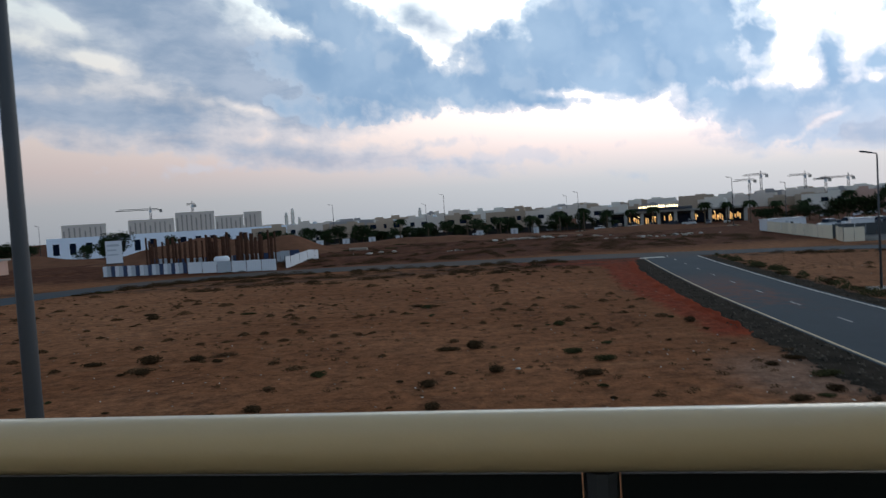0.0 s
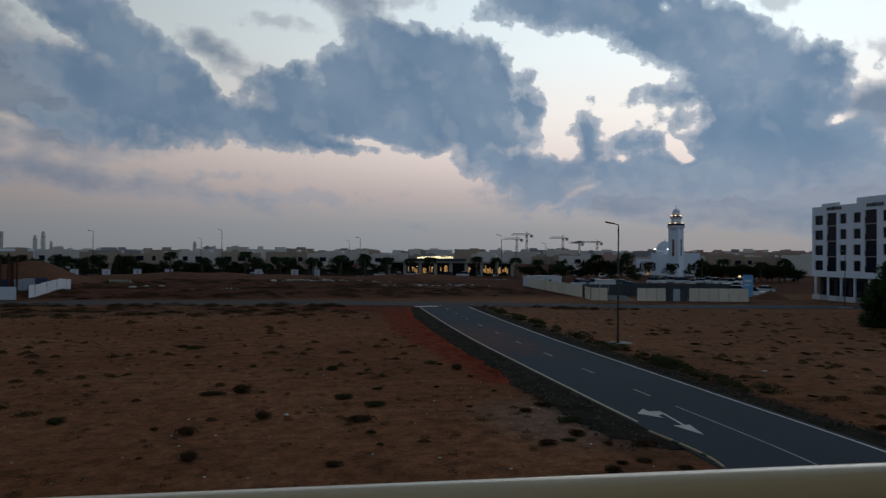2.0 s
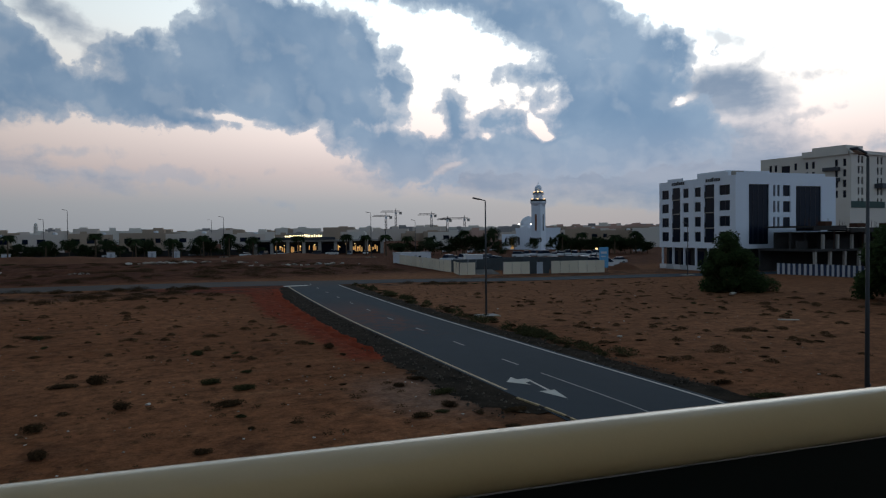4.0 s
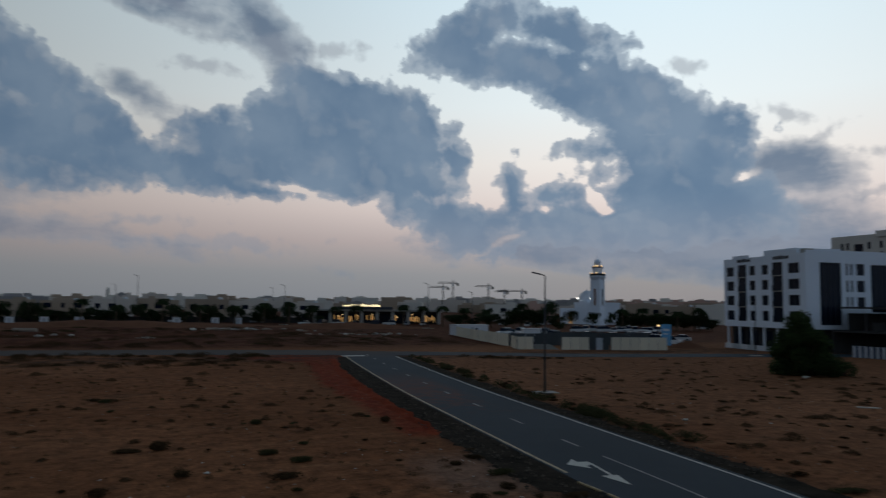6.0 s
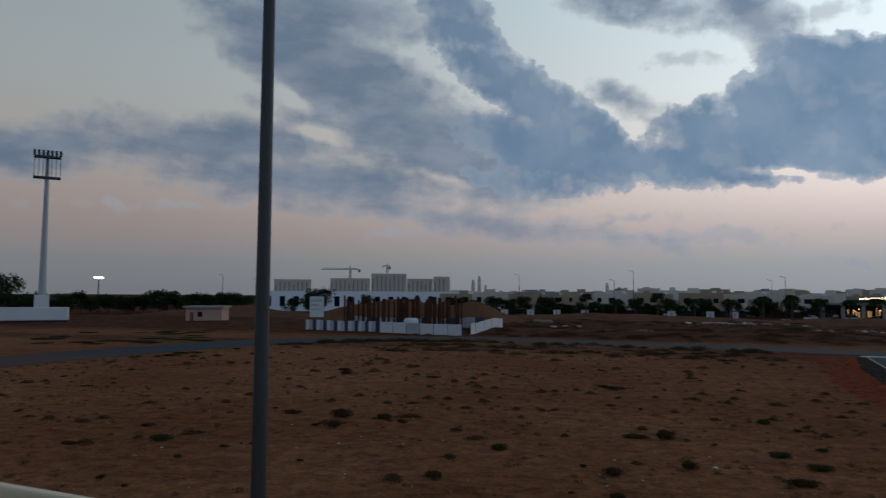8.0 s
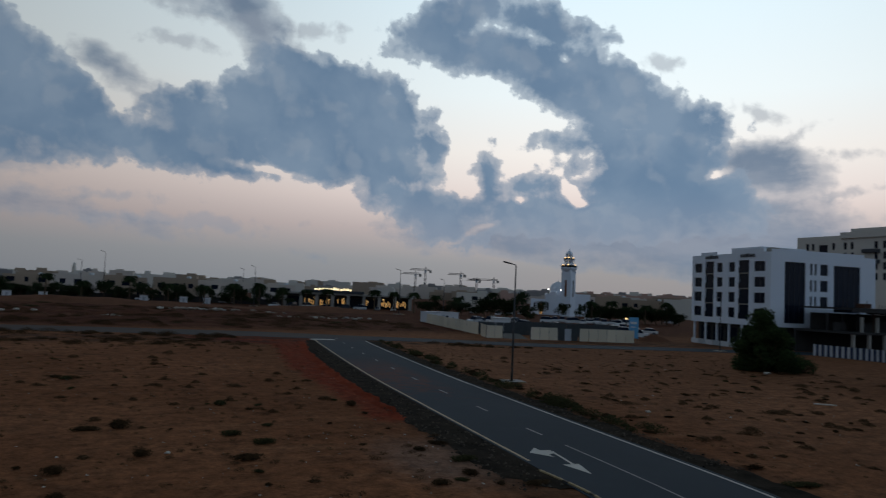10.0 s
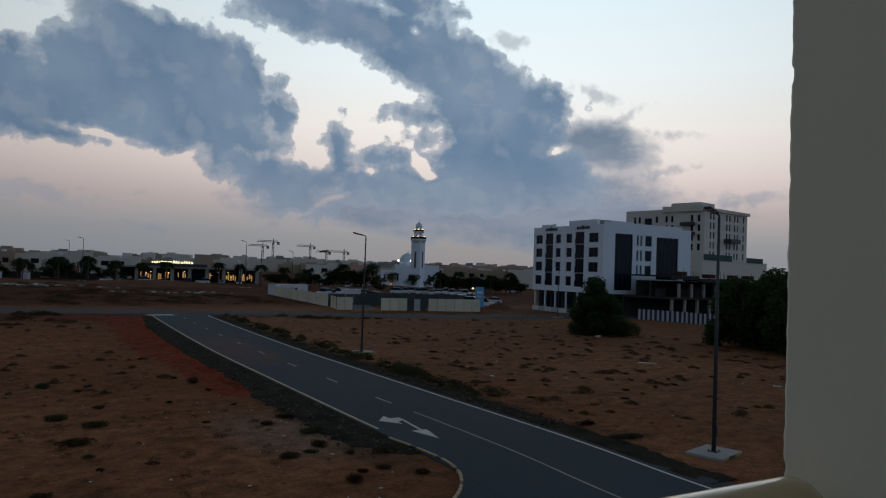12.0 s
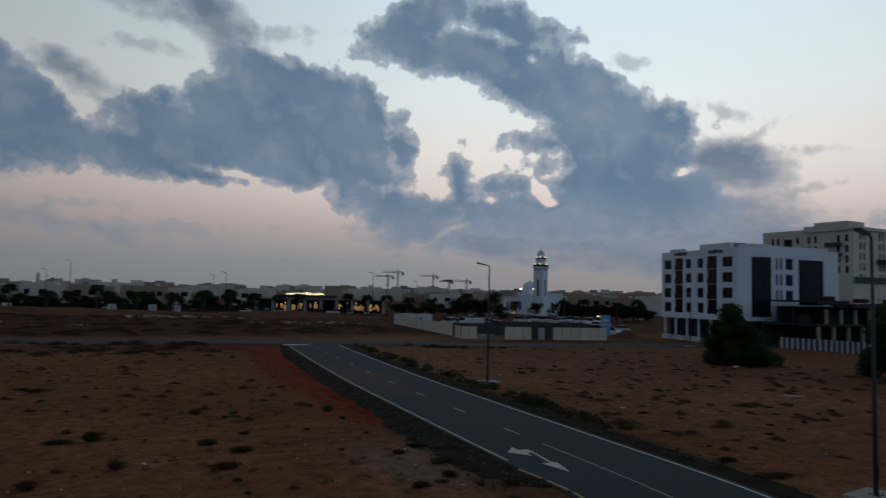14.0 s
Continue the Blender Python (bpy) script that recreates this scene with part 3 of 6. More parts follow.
def pane_box(origin, u, n, a, b, c, d, depth, thick=0.06):
    """A slab that fills the opening a..b, c..d at that depth."""
    o, u, n = Vector(origin), Vector(u), Vector(n)
    bm = bmesh.new()
    pts = []
    for k in (depth, depth + thick):
        for s, z in ((a, c), (b, c), (b, d), (a, d)):
            pts.append(bm.verts.new(o + u * s + Vector((0, 0, z)) - n * k))
    for q in ((0, 1, 2, 3), (7, 6, 5, 4), (0, 4, 5, 1), (1, 5, 6, 2), (2, 6, 7, 3), (3, 7, 4, 0)):
        bm.faces.new([pts[i] for i in q])
    return bm


def frame_bars(origin, u, n, a, b, c, d, depth, w=0.07, mid=1):
    """Window frame: border bars and mid mullions."""
    o, u, n = Vector(origin), Vector(u), Vector(n)
    bm = bmesh.new()
    bars = [(a, a + w, c, d), (b - w, b, c, d), (a + w, b - w, c, c + w), (a + w, b - w, d - w, d)]
    for k in range(mid):
        s = a + (b - a) * (k + 1) / (mid + 1)
        bars.append((s - w / 2, s + w / 2, c + w, d - w))
    for p, q, r, s in bars:
        vs = [bm.verts.new(o + u * uu + Vector((0, 0, zz)) - n * dd) for dd in (depth - 0.05, depth) for uu, zz in ((p, r), (q, r), (q, s), (p, s))]
        for f in ((0, 1, 2, 3), (0, 4, 5, 1), (1, 5, 6, 2), (2, 6, 7, 3), (3, 7, 4, 0)):
            bm.faces.new([vs[i] for i in f])
    return bm


# ---- the ground and the roads ----
ROAD = smooth_line([(17.4, 4), (18.3, 14), (19.4, 21), (20.35, 31), (21.3, 41), (22.7, 55), (24.9, 72), (27.5, 90), (29.2, 100)], 12)
CROSS = smooth_line([(-70, -40), (-66, 20), (-63, 58), (-59.5, 76), (-54, 92), (-44, 105), (-28, 110), (-4, 107.5), (18, 103.5), (32, 98.5),
                     (44, 95), (58, 88.5), (78, 84), (110, 76), (160, 64), (240, 50)], 10)
NEAR_ROAD = smooth_line([(-120, 11.1), (-40, 11.1), (0, 11.1), (15, 10.9), (30, 9.0), (60, 7.0), (120, 5.4)], 6)
ROAD_PTS = np.array([(p.x, p.y) for p in ROAD + CROSS])


def ground_z(x, y):
    d = np.sqrt(((ROAD_PTS - (x, y)) ** 2).sum(1)).min()
    k = min(1.0, max(0.0, (d - 8.0) / 6.0)) * min(1.0, max(0.0, (y - 17.0) / 5.0))
    if x > 35 or y > 600 or abs(x) > 400:
        k *= 0.5
    h = 0.10 * noise.noise((x * 0.11, y * 0.11, 0)) + 0.05 * noise.noise((x * 0.5, y * 0.5, 3))
    if y > 112 and x < 52:
        g = min(1.0, (y - 112) / 25.0) * min(1.0, max(0.0, (52 - x) / 10.0)) * min(1.0, max(0.0, (240 - y) / 15.0))
        h += g * (0.35 + 0.75 * noise.noise((x * 0.03, y * 0.05, 7)) + 0.25 * noise.noise((x * 0.12, y * 0.16, 5)))
    return h * k


def build_ground():
    def lines(lo, a, b, hi, step):
        inner = list(np.arange(a, b + 0.01, step))
        out, x, s = [], b, step
        while x < hi:
            s *= 1.5
            x = min(hi, x + s)
            out.append(x)
        left, x, s = [], a, step
        while x > lo:
            s *= 1.5
            x = max(lo, x - s)
            left.append(x)
        return left[::-1] + inner + out
    xs, ys = lines(-3000, -100, 110, 3000, 1.75), lines(-400, 12, 180, 3500, 1.75)
    verts = [(x, y, ground_z(x, y)) for y in ys for x in xs]
    n = len(xs)
    faces = [(j * n + i, j * n + i + 1, (j + 1) * n + i + 1, (j + 1) * n + i) for j in range(len(ys) - 1) for i in range(n - 1)]
    me = bpy.data.meshes.new("ground")
    me.from_pydata(verts, [], faces)
    me.materials.append(SAND)
    for p in me.polygons:
        p.use_smooth = True
    return tagged(new("ground", me), "brown desert sand with rust-red fill beside the road", "ground", kind="structure")


build_ground()
tagged(part("road", ribbon(ROAD, -3.47, 3.9, 0.030, skirt=0.06), ASPHALT), "grey asphalt side road dusted with red sand", "road", kind="structure")
CROSS_HALF = [5.2 if p.x < 20 else 5.2 - min(1.0, (p.x - 20) / 25.0) * 1.8 for p in CROSS]
tagged(part("road_far", ribbon(CROSS, [-h for h in CROSS_HALF], CROSS_HALF, 0.022, rough=0.35, seed=4, skirt=0.06), ASPHALT), "grey asphalt cross road with sandy edges", "road", kind="structure")
tagged(part("road_near", ribbon(NEAR_ROAD, -3.0, 3.0, 0.018, skirt=0.05), ASPHALT), "grey asphalt street below the balcony", "road", kind="structure")
def ground_wedge():
    """The widened mouth where the side road meets the street below."""
    bm = bmesh.new()
    pts = [(23.4, 11.5), (22.6, 17.0), (22.9, 22), (16.3, 23), (16.0, 20), (15.1, 18.4), (13.5, 16.8), (11, 15.4), (7, 14.0), (7, 12.5)]
    bm.faces.new([bm.verts.new((x, y, 0.024)) for x, y in pts][::-1])
    bm.normal_update()
    for f in bm.faces:
        if f.normal.z < 0:
            f.normal_flip()
    return bm


tagged(part("road_mouth", ground_wedge(), ASPHALT), "flared asphalt mouth of the side road", "road", kind="structure")
FINE_ROAD = smooth_line([(p.x, p.y) for p in ROAD], 4)


def gravel_verge(line, outer, inner, seed):
    """A rough strip of loose gravel between the asphalt and the sand."""
    bm, prev, n = bmesh.new(), None, 9
    for i, p in enumerate(line):
        d = (line[min(i + 1, len(line) - 1)] - line[max(i - 1, 0)]).normalized()
        side = Vector((d.y, -d.x, 0))
        edge = outer[i] + 0.5 * noise.noise((p.x * 0.5 + seed, p.y * 0.5, 1)) + 0.35 * noise.noise((p.x * 2.1 + seed, p.y * 2.1, 1))
        row = []
        for k in range(n):
            u = k / (n - 1)
            q = p + side * (edge + (inner - edge) * u)
            z = 0.012 if k == n - 1 else (-0.02 if k == 0 else 0.03 + 0.03 * noise.noise((q.x * 1.1, q.y * 1.1, seed)) + 0.012 * noise.noise((q.x * 4, q.y * 4, seed)))
            row.append(bm.verts.new((q.x, q.y, max(z, -0.02))))
        if prev:
            for k in range(n - 1):
                bm.faces.new((prev[k], prev[k + 1], row[k + 1], row[k]))
        prev = row
    bmesh.ops.recalc_face_normals(bm, faces=bm.faces)
    return bm


verge = [p for p in FINE_ROAD if 21.5 < p.y < 92]
WEST_OUT = [-5.9 + 1.6 * max(0.0, (24.5 - p.y) / 3.0) + 1.3 * max(0.0, min(1.0, (p.y - 76) / 14)) for p in verge]
tagged(part("verge_west", gravel_verge(verge, WEST_OUT, -3.42, 2), GRAVEL, smooth=True), "dark loose gravel verge along the road", "verge", kind="structure")
verge = [p for p in FINE_ROAD if 14 < p.y < 92]
tagged(part("verge_east", gravel_verge(verge, [5.5] * len(verge), 3.86, 7), GRAVEL, smooth=True), "dark loose gravel verge along the road", "verge", kind="structure")


def red_berm():
    """A low ragged bank of rust-red soil pushed up along the outer edge of the west verge."""
    bm, prev = bmesh.new(), None
    line = [p for p in FINE_ROAD if 35.5 < p.y < 90]
    for i, p in enumerate(line):
        d = (line[min(i + 1, len(line) - 1)] - line[max(i - 1, 0)]).normalized()
        side = Vector((d.y, -d.x, 0))
        ends = min(1.0, (p.y - 35.5) / 3.0, (90 - p.y) / 5.0)
        w = (0.9 + 0.5 * min(1.0, max(0.0, (p.y - 46) / 14))) * (0.8 + 0.5 * noise.noise((p.x * 0.4, p.y * 0.4, 4)))
        inner = -5.75 + 0.35 * noise.noise((p.x, p.y * 0.9, 6)) + 0.9 * max(0.0, min(1.0, (p.y - 76) / 14))
        row = []
        for u, z in ((0.0, -0.02), (0.06, 0.14), (0.16, 0.22), (0.32, 0.17), (0.6, 0.07), (1.0, -0.03)):
            lift = z * ends * (0.75 + 0.9 * noise.noise((p.x * 0.9 + u * 3, p.y * 0.9, 2))) if z > 0 else z
            q = p + side * (inner - w * u)
            row.append(bm.verts.new((q.x, q.y, lift)))
        if prev:
            for a in range(5):
                bm.faces.new((prev[a], prev[a + 1], row[a + 1], row[a]))
        prev = row
    bmesh.ops.recalc_face_normals(bm, faces=bm.faces)
    return bm


tagged(part("berm_west", red_berm(), RED_SOIL, smooth=True), "low bank of rust-red soil beside the gravel verge", "berm", kind="structure")


def road_marking(name, bm, mat, label):
    return tagged(part(name, bm, mat), label, "road marking", kind="structure")


road_marking("edge_line_west", ribbon(ROAD[30:-9], -3.33, -3.18, 0.036), LINE_YELLOW, "worn cream edge line painted on asphalt")
road_marking("edge_line_east", ribbon(ROAD[:-9], 3.50, 3.64, 0.036), LINE_WHITE, "worn white edge line painted on asphalt")
road_marking("centre_line", ribbon(ROAD[6:34], -0.05, 0.05, 0.036), LINE_FAINT, "faded solid white centre line")
DENSE = smooth_line([(p.x, p.y) for p in ROAD], 4)
acc, run = 0.0, []
for p, q in zip(DENSE, DENSE[1:]):
    acc += (q - p).length
    if acc > 27:
        if (acc - 27) % 7.2 < 2.0:
            run.append(p)
        elif len(run) > 2:
            tagged(part("centre_dash", ribbon(run, -0.07, 0.07, 0.036), LINE_FAINT), "short white centre dash on asphalt", "road marking", "centre dashes", "structure")
            run = []
        else:
            run = []


def arrow_mesh():
    """Two-headed lane arrow: straight head towards the street, a side head to the left."""
    bm = bmesh.new()

    def poly(*pts):
        bm.faces.new([bm.verts.new((x, y, 0.038)) for x, y in pts])
    poly((0.02, -1.5), (0.42, 0.15), (-0.36, 0.15))
    poly((0.06, 0.15), (0.20, 0.15), (0.52, 2.5), (0.38, 2.5))
    poly((0.0, 1.95), (0.38, 2.15), (0.52, 2.75), (0.0, 2.75))
    poly((-0.72, 2.45), (0.0, 1.45), (0.0, 3.35))
    bm.normal_update()
    for f in bm.faces:
        if f.normal.z < 0:
            f.normal_flip()
    return bm


arrow = tagged(part("lane_arrow", arrow_mesh(), LINE_WHITE), "white painted turn arrow on asphalt", "road marking", kind="structure")
arrow.matrix_world = pose(18.05, 24.95, 0, 0, 0, -4)
road_marking("junction_bar", boxes((24.3, 27.6, 93.5, 95.0, 0.03, 0.037)), LINE_WHITE, "white give-way bar at the road junction")

kerb = holder("kerb", pose(0, 0, 0), "yellow and black painted concrete kerb", "kerb", kind="structure")
KERB_LINE = smooth_line([(16.15, 24.5), (16.2, 22.2), (16.0, 20.2), (15.2, 18.5), (13.6, 16.9), (11, 15.5), (7, 14.2), (-2, 14.15), (-20, 14.15)], 6)
for i, (p, q) in enumerate(zip(KERB_LINE, KERB_LINE[1:])):
    d = (q - p)
    k = part("kerb_stone", boxes((-0.06, 0.06, 0.01, d.length - 0.015, -0.05, 0.09), bevel=0.02), KERB_BLACK if i % 5 == 4 else KERB_YELLOW, kerb)
    k.matrix_world = Matrix.Translation(p) @ Matrix.Rotation(math.atan2(-d.x, d.y), 4, "Z")


# ---- street lamps ----
def street_lamp(pad):
    lamp = holder("street_lamp", pose(0, 0, 0), "grey steel street lamp with a flat unlit head", "street lamp", "street lamps")
    bm = bmesh.new()
    tube(bm, [(0, 0, 0.1), (0, 0, 4.5), (0, 0, 9.6)], [0.090, 0.074, 0.052], 12)
    part("pole", bm, STEEL, lamp, smooth=True)
    part("base_plate", boxes((-0.2, 0.2, -0.2, 0.2, 0.10, 0.125)), STEEL, lamp)
    for sx, sy in ((-1, -1), (-1, 1), (1, -1), (1, 1)):
        part("bolt", tube(bmesh.new(), [(sx * 0.15, sy * 0.15, 0.12), (sx * 0.15, sy * 0.15, 0.20)], 0.018, 6), STEEL, lamp)
    part("door_hatch", boxes((-0.05, 0.05, -0.118, -0.09, 0.7, 1.15), bevel=0.006), STEEL, lamp)
    bm = bmesh.new()
    tube(bm, [(0.0, 0, 9.5), (0.0, 0, 9.66), (-0.42, 0, 9.75)], 0.04, 8)
    part("arm", bm, STEEL, lamp)
    tip = Matrix.Translation((-0.35, 0, 9.73)) @ Matrix.Rotation(radians(11), 4, "Y")
    bm = boxes((-0.80, 0.0, -0.15, 0.15, -0.035, 0.055), bevel=0.03)
    bm.transform(tip)
    head = part("head", bm, DARK_STEEL, lamp)
    bm = boxes((-0.72, -0.18, -0.11, 0.11, -0.05, -0.038))
    bm.transform(tip)
    part("lens", bm, LAMP_LENS, head)
    if pad:
        part("concrete_pad", boxes((-1.0, 1.0, -0.75, 0.75, -0.05, 0.11), bevel=0.03), CONCRETE, lamp)
        for k in range(3):
            part("kerb_stripe", boxes((-0.95 + k * 0.66, -0.40 + k * 0.66, -0.766, -0.752, -0.02, 0.10)), KERB_YELLOW if k != 1 else KERB_BLACK, lamp, "yellow painted edge" if k != 1 else "")
    return lamp


lamp_b = street_lamp(True)
lamp_b.matrix_world = pose(26.31, 16.09, 0, 0, 0, 8)
copy_thing(lamp_b, pose(30.13, 50.5, 0, 0, 0, -8))
lamp_c = copy_thing(lamp_b, pose(-4.01, 6.42, 0, 0, 0, 180) @ Matrix.Diagonal((1, 1, 1.35, 1)))
for az, d, k in ((-9.9, 262, 1.5), (-2.4, 255, 1.3), (9.9, 240, 1.35), (21.4, 215, 1.4), (-0.9, 420, 2.2), (9.0, 330, 1.45), (25.0, 190, 1.1), (46.5, 118, 0.85),
                 (-33.5, 330, 1.6), (-31.0, 360, 1.5)):
    far_lamp = copy_thing(lamp_b, Matrix.Translation((*polar(az, d), 0)) @ Matrix.Scale(k, 4))
    tagged(far_lamp, "tall grey street lamp far across the lot")


# ---- plants ----
def leaf_clump(bm, centre, radius, count, size, flat=1.0, rng=random):
    """count small leaves in a ragged ball."""
    for _ in range(count):
        v = Vector((rng.gauss(0, 1), rng.gauss(0, 1), rng.gauss(0, 1))).normalized() * radius * (rng.random() ** 0.45)
        p = Vector(centre) + Vector((v.x, v.y, v.z * flat))
        a = Vector((rng.gauss(0, 1), rng.gauss(0, 1), rng.gauss(0, 1))).normalized()
        b = a.orthogonal().normalized()
        s = size * rng.uniform(0.6, 1.4)
        bm.faces.new([bm.verts.new(p + a * s), bm.verts.new(p + b * s * 0.5), bm.verts.new(p - a * s), bm.verts.new(p - b * s * 0.5)])


def tree(seed, height, spread, leaves, leaf, mat=None, label="dark leafy tree", trunk_h=0.35, droop=0.75):
    rng = random.Random(seed)
    t = holder("tree", pose(0, 0, 0), label, "tree", "trees")
    bm = bmesh.new()
    top = Vector((rng.uniform(-0.1, 0.1) * height, rng.uniform(-0.1, 0.1) * height, height * trunk_h))
    tube(bm, [(0, 0, -0.1), top * 0.5, top], [height * 0.035, height * 0.026, height * 0.022], 7)
    crown = bmesh.new()
    for k in range(9):
        a = k * 2.4 + rng.uniform(-0.4, 0.4)
        r = spread * 0.5 * rng.uniform(0.25, 0.75)
        c = Vector((r * math.cos(a), r * math.sin(a), height * rng.uniform(trunk_h + 0.02, 0.86)))
        tube(bm, [top, top.lerp(c, 0.6) + Vector((0, 0, 0.1)), c], [height * 0.016, height * 0.010, height * 0.004], 5)
        leaf_clump(crown, c, spread * rng.uniform(0.20, 0.32), leaves // 9, leaf, droop, rng)
    part("trunk", bm, BARK, t)
    part("crown", crown, mat or LEAF_DARK, t)
    return t


def palm(seed, height):
    rng = random.Random(seed)
    t = holder("palm_tree", pose(0, 0, 0), "dark date palm with arching fronds", "palm tree", "palms by the shops")
    bm = bmesh.new()
    tube(bm, [(0, 0, -0.1), (0.05, 0, height * 0.5), (0.1, 0.05, height)], [0.26, 0.2, 0.18], 7)
    part("trunk", bm, BARK, t)
    crown = bmesh.new()
    for k in range(34):
        a, lift = k * 2.399, rng.uniform(0.1, 1.2)
        d = Vector((math.cos(a), math.sin(a), 0))
        prev = None
        for j in range(7):
            u = j / 6
            p = Vector((0.1, 0.05, height)) + d * (2.5 * u) + Vector((0, 0, lift * 2.0 * u - 2.3 * u * u))
            w = 0.46 * math.sin(math.pi * min(1, u * 0.9 + 0.1)) + 0.03
            s = Vector((-d.y, d.x, 0)) * w
            row = (crown.verts.new(p + s - Vector((0, 0, 0.1))), crown.verts.new(p), crown.verts.new(p - s - Vector((0, 0, 0.1))))
            if prev:
                crown.faces.new((prev[0], prev[1], row[1], row[0]))
                crown.faces.new((prev[1], prev[2], row[2], row[1]))
            prev = row
    part("crown", crown, LEAF_DARK, t)
    return t


# the big shrub on the lot and the grove beside the near lamp
def big_shrub(seed, h, w, leaves, label):
    rng = random.Random(seed)
    t = holder("bush", pose(0, 0, 0), label, "bush")
    wood, crown = bmesh.new(), bmesh.new()
    for k in range(44):
        a, r = k * 2.4, w * 0.5 * math.sqrt(rng.random()) * 0.85
        z = h * rng.uniform(0.06, 0.86) * (1 - 0.45 * (r / (w * 0.5)) ** 2)
        c = Vector((r * math.cos(a), r * math.sin(a), z))
        tube(wood, [(0.3 * math.cos(a), 0.3 * math.sin(a), -0.05), c * 0.6, c], [0.07, 0.045, 0.015], 5)
        leaf_clump(crown, c, w * rng.uniform(0.12, 0.19), leaves // 18, 0.021 * w, 0.85, rng)
    part("stem", wood, BARK, t)
    part("crown", crown, LEAF_GREEN, t)
    return t


big_shrub(3, 7.7, 6.9, 14000, "dense dark green shrub on open sand").matrix_world = pose(66.2, 56.2, 0)
small = big_shrub(5, 2.7, 4.4, 2200, "low green shrub beside the big shrub")
small.matrix_world = pose(69.6, 54.6, 0) @ Matrix.Scale(0.75, 4)
for k, (x, y, h, w, n) in enumerate(((72.0, 40.5, 8.6, 8.5, 13000), (74.0, 35.0, 10.6, 10.5, 17000), (70.0, 33.0, 8.4, 8.5, 14000), (76.0, 30.0, 11.0, 11.0, 13000), (80, 40, 10.0, 9.0, 9000))):
    big_shrub(20 + k, h, w, n, "dense dark acacia thicket behind the lamp").matrix_world = pose(x, y, 0)


def scrub_mesh(seed, w, h, n, leaf):
    rng = random.Random(seed)
    bm = bmesh.new()
    for k in range(5):
        a, r = rng.uniform(0, 6.28), rng.uniform(0, w * 0.24)
        leaf_clump(bm, (r * math.cos(a), r * math.sin(a) * 0.7, h * 0.32), w * rng.uniform(0.22, 0.34), n // 5, leaf, h / w * 1.25, rng)
    return bm


SCRUB_PROTO = []
for k in range(6):
    p = part("shrub", scrub_mesh(40 + k, 1.0, 0.40, 1100, 0.034), SCRUB if k % 3 else SCRUB_GREEN)
    SCRUB_PROTO.append(p)


def plant_shrub(k, x, y, sx, sy=None, sz=None, rz=0.0, label="low dark desert shrub on sand"):
    src = SCRUB_PROTO[k % 6]
    ob = new("shrub", src.data)
    ob.matrix_world = Matrix.Translation((x, y, ground_z(x, y))) @ Matrix.Rotation(rz, 4, "Z") @ Matrix.Diagonal((sx, sy or sx, sz or sx, 1))
    return tagged(ob, label, "shrub", "desert shrubs")


for k, (x, y, sx, sy, sz) in enumerate(((5.96, 42.4, 1.0, 1.0, 1.1), (0.6, 36.6, 1.35, 1.2, 1.6), (-0.8, 36.5, 1.9, 0.9, 0.7), (6.46, 31.8, 1.1, 0.9, 1.0), (5.3, 29.1, 1.7, 0.8, 0.9),
                                        (13.4, 41.2, 1.1, 0.9, 1.2), (-2.6, 54.4, 1.1, 1, 1), (-25.7, 57.7, 1.7, 1.2, 1.2), (-17.1, 37.6, 1.6, 1.3, 1.6), (-14.6, 37.8, 1.5, 1.0, 1.0),
                                        (-20.3, 37.7, 1.6, 0.9, 0.8), (-16.3, 34.8, 1.3, 0.9, 1.0), (-22.66, 29.1, 1.6, 1.1, 1.0),
                                        (3.4, 23.2, 0.9, 0.7, 0.6), (11.4, 23.8, 1.1, 0.8, 0.8), (13.9, 26.9, 1.3, 1.0, 0.9), (15.0, 22.8, 1.5, 0.8, 0.6), (14.5, 19.8, 0.9, 0.7, 0.6),
                                        (7.4, 35.8, 0.8, 0.6, 0.5), (-13.2, 37.0, 0.9, 0.6, 0.6), (-26.9, 60.1, 1.8, 1.0, 0.8), (-17.5, 57.2, 1.4, 0.8, 0.6), (-3.4, 55.6, 1.2, 0.8, 0.7), (-26.2, 27.1, 1.6, 0.7, 0.5))):
    plant_shrub(k + (2 if k in (8, 9) else 0), x, y, sx, sy, sz)
rng = random.Random(11)
done = 0
while done < 110:
    x, y = rng.uniform(-55, 62), rng.triangular(18, 100, 30)
    d = np.sqrt(((ROAD_PTS - (x, y)) ** 2).sum(1)).min()
    if d < 6.5 or abs(x) > y * 1.3 + 4 or noise.noise((x * 0.06, y * 0.06, 2)) < -0.18:
        continue
    s = rng.uniform(0.2, 0.6) * (1.25 if x > 27 else 1.0)
    plant_shrub(rng.randrange(6), x, y, s * rng.uniform(1, 1.7), s, s * rng.uniform(0.5, 0.9), rng.uniform(0, 6.3))
    done += 1
for i in range(40):
    x, y = rng.uniform(27.5, 68), rng.triangular(18, 74, 30)
    s = rng.uniform(0.25, 0.75)
    plant_shrub(rng.choice((1, 2, 4, 5)), x, y, s * rng.uniform(1.2, 2.2), s, s * 0.55, rng.uniform(0, 6.3), "low brown scrub on the sandy lot")
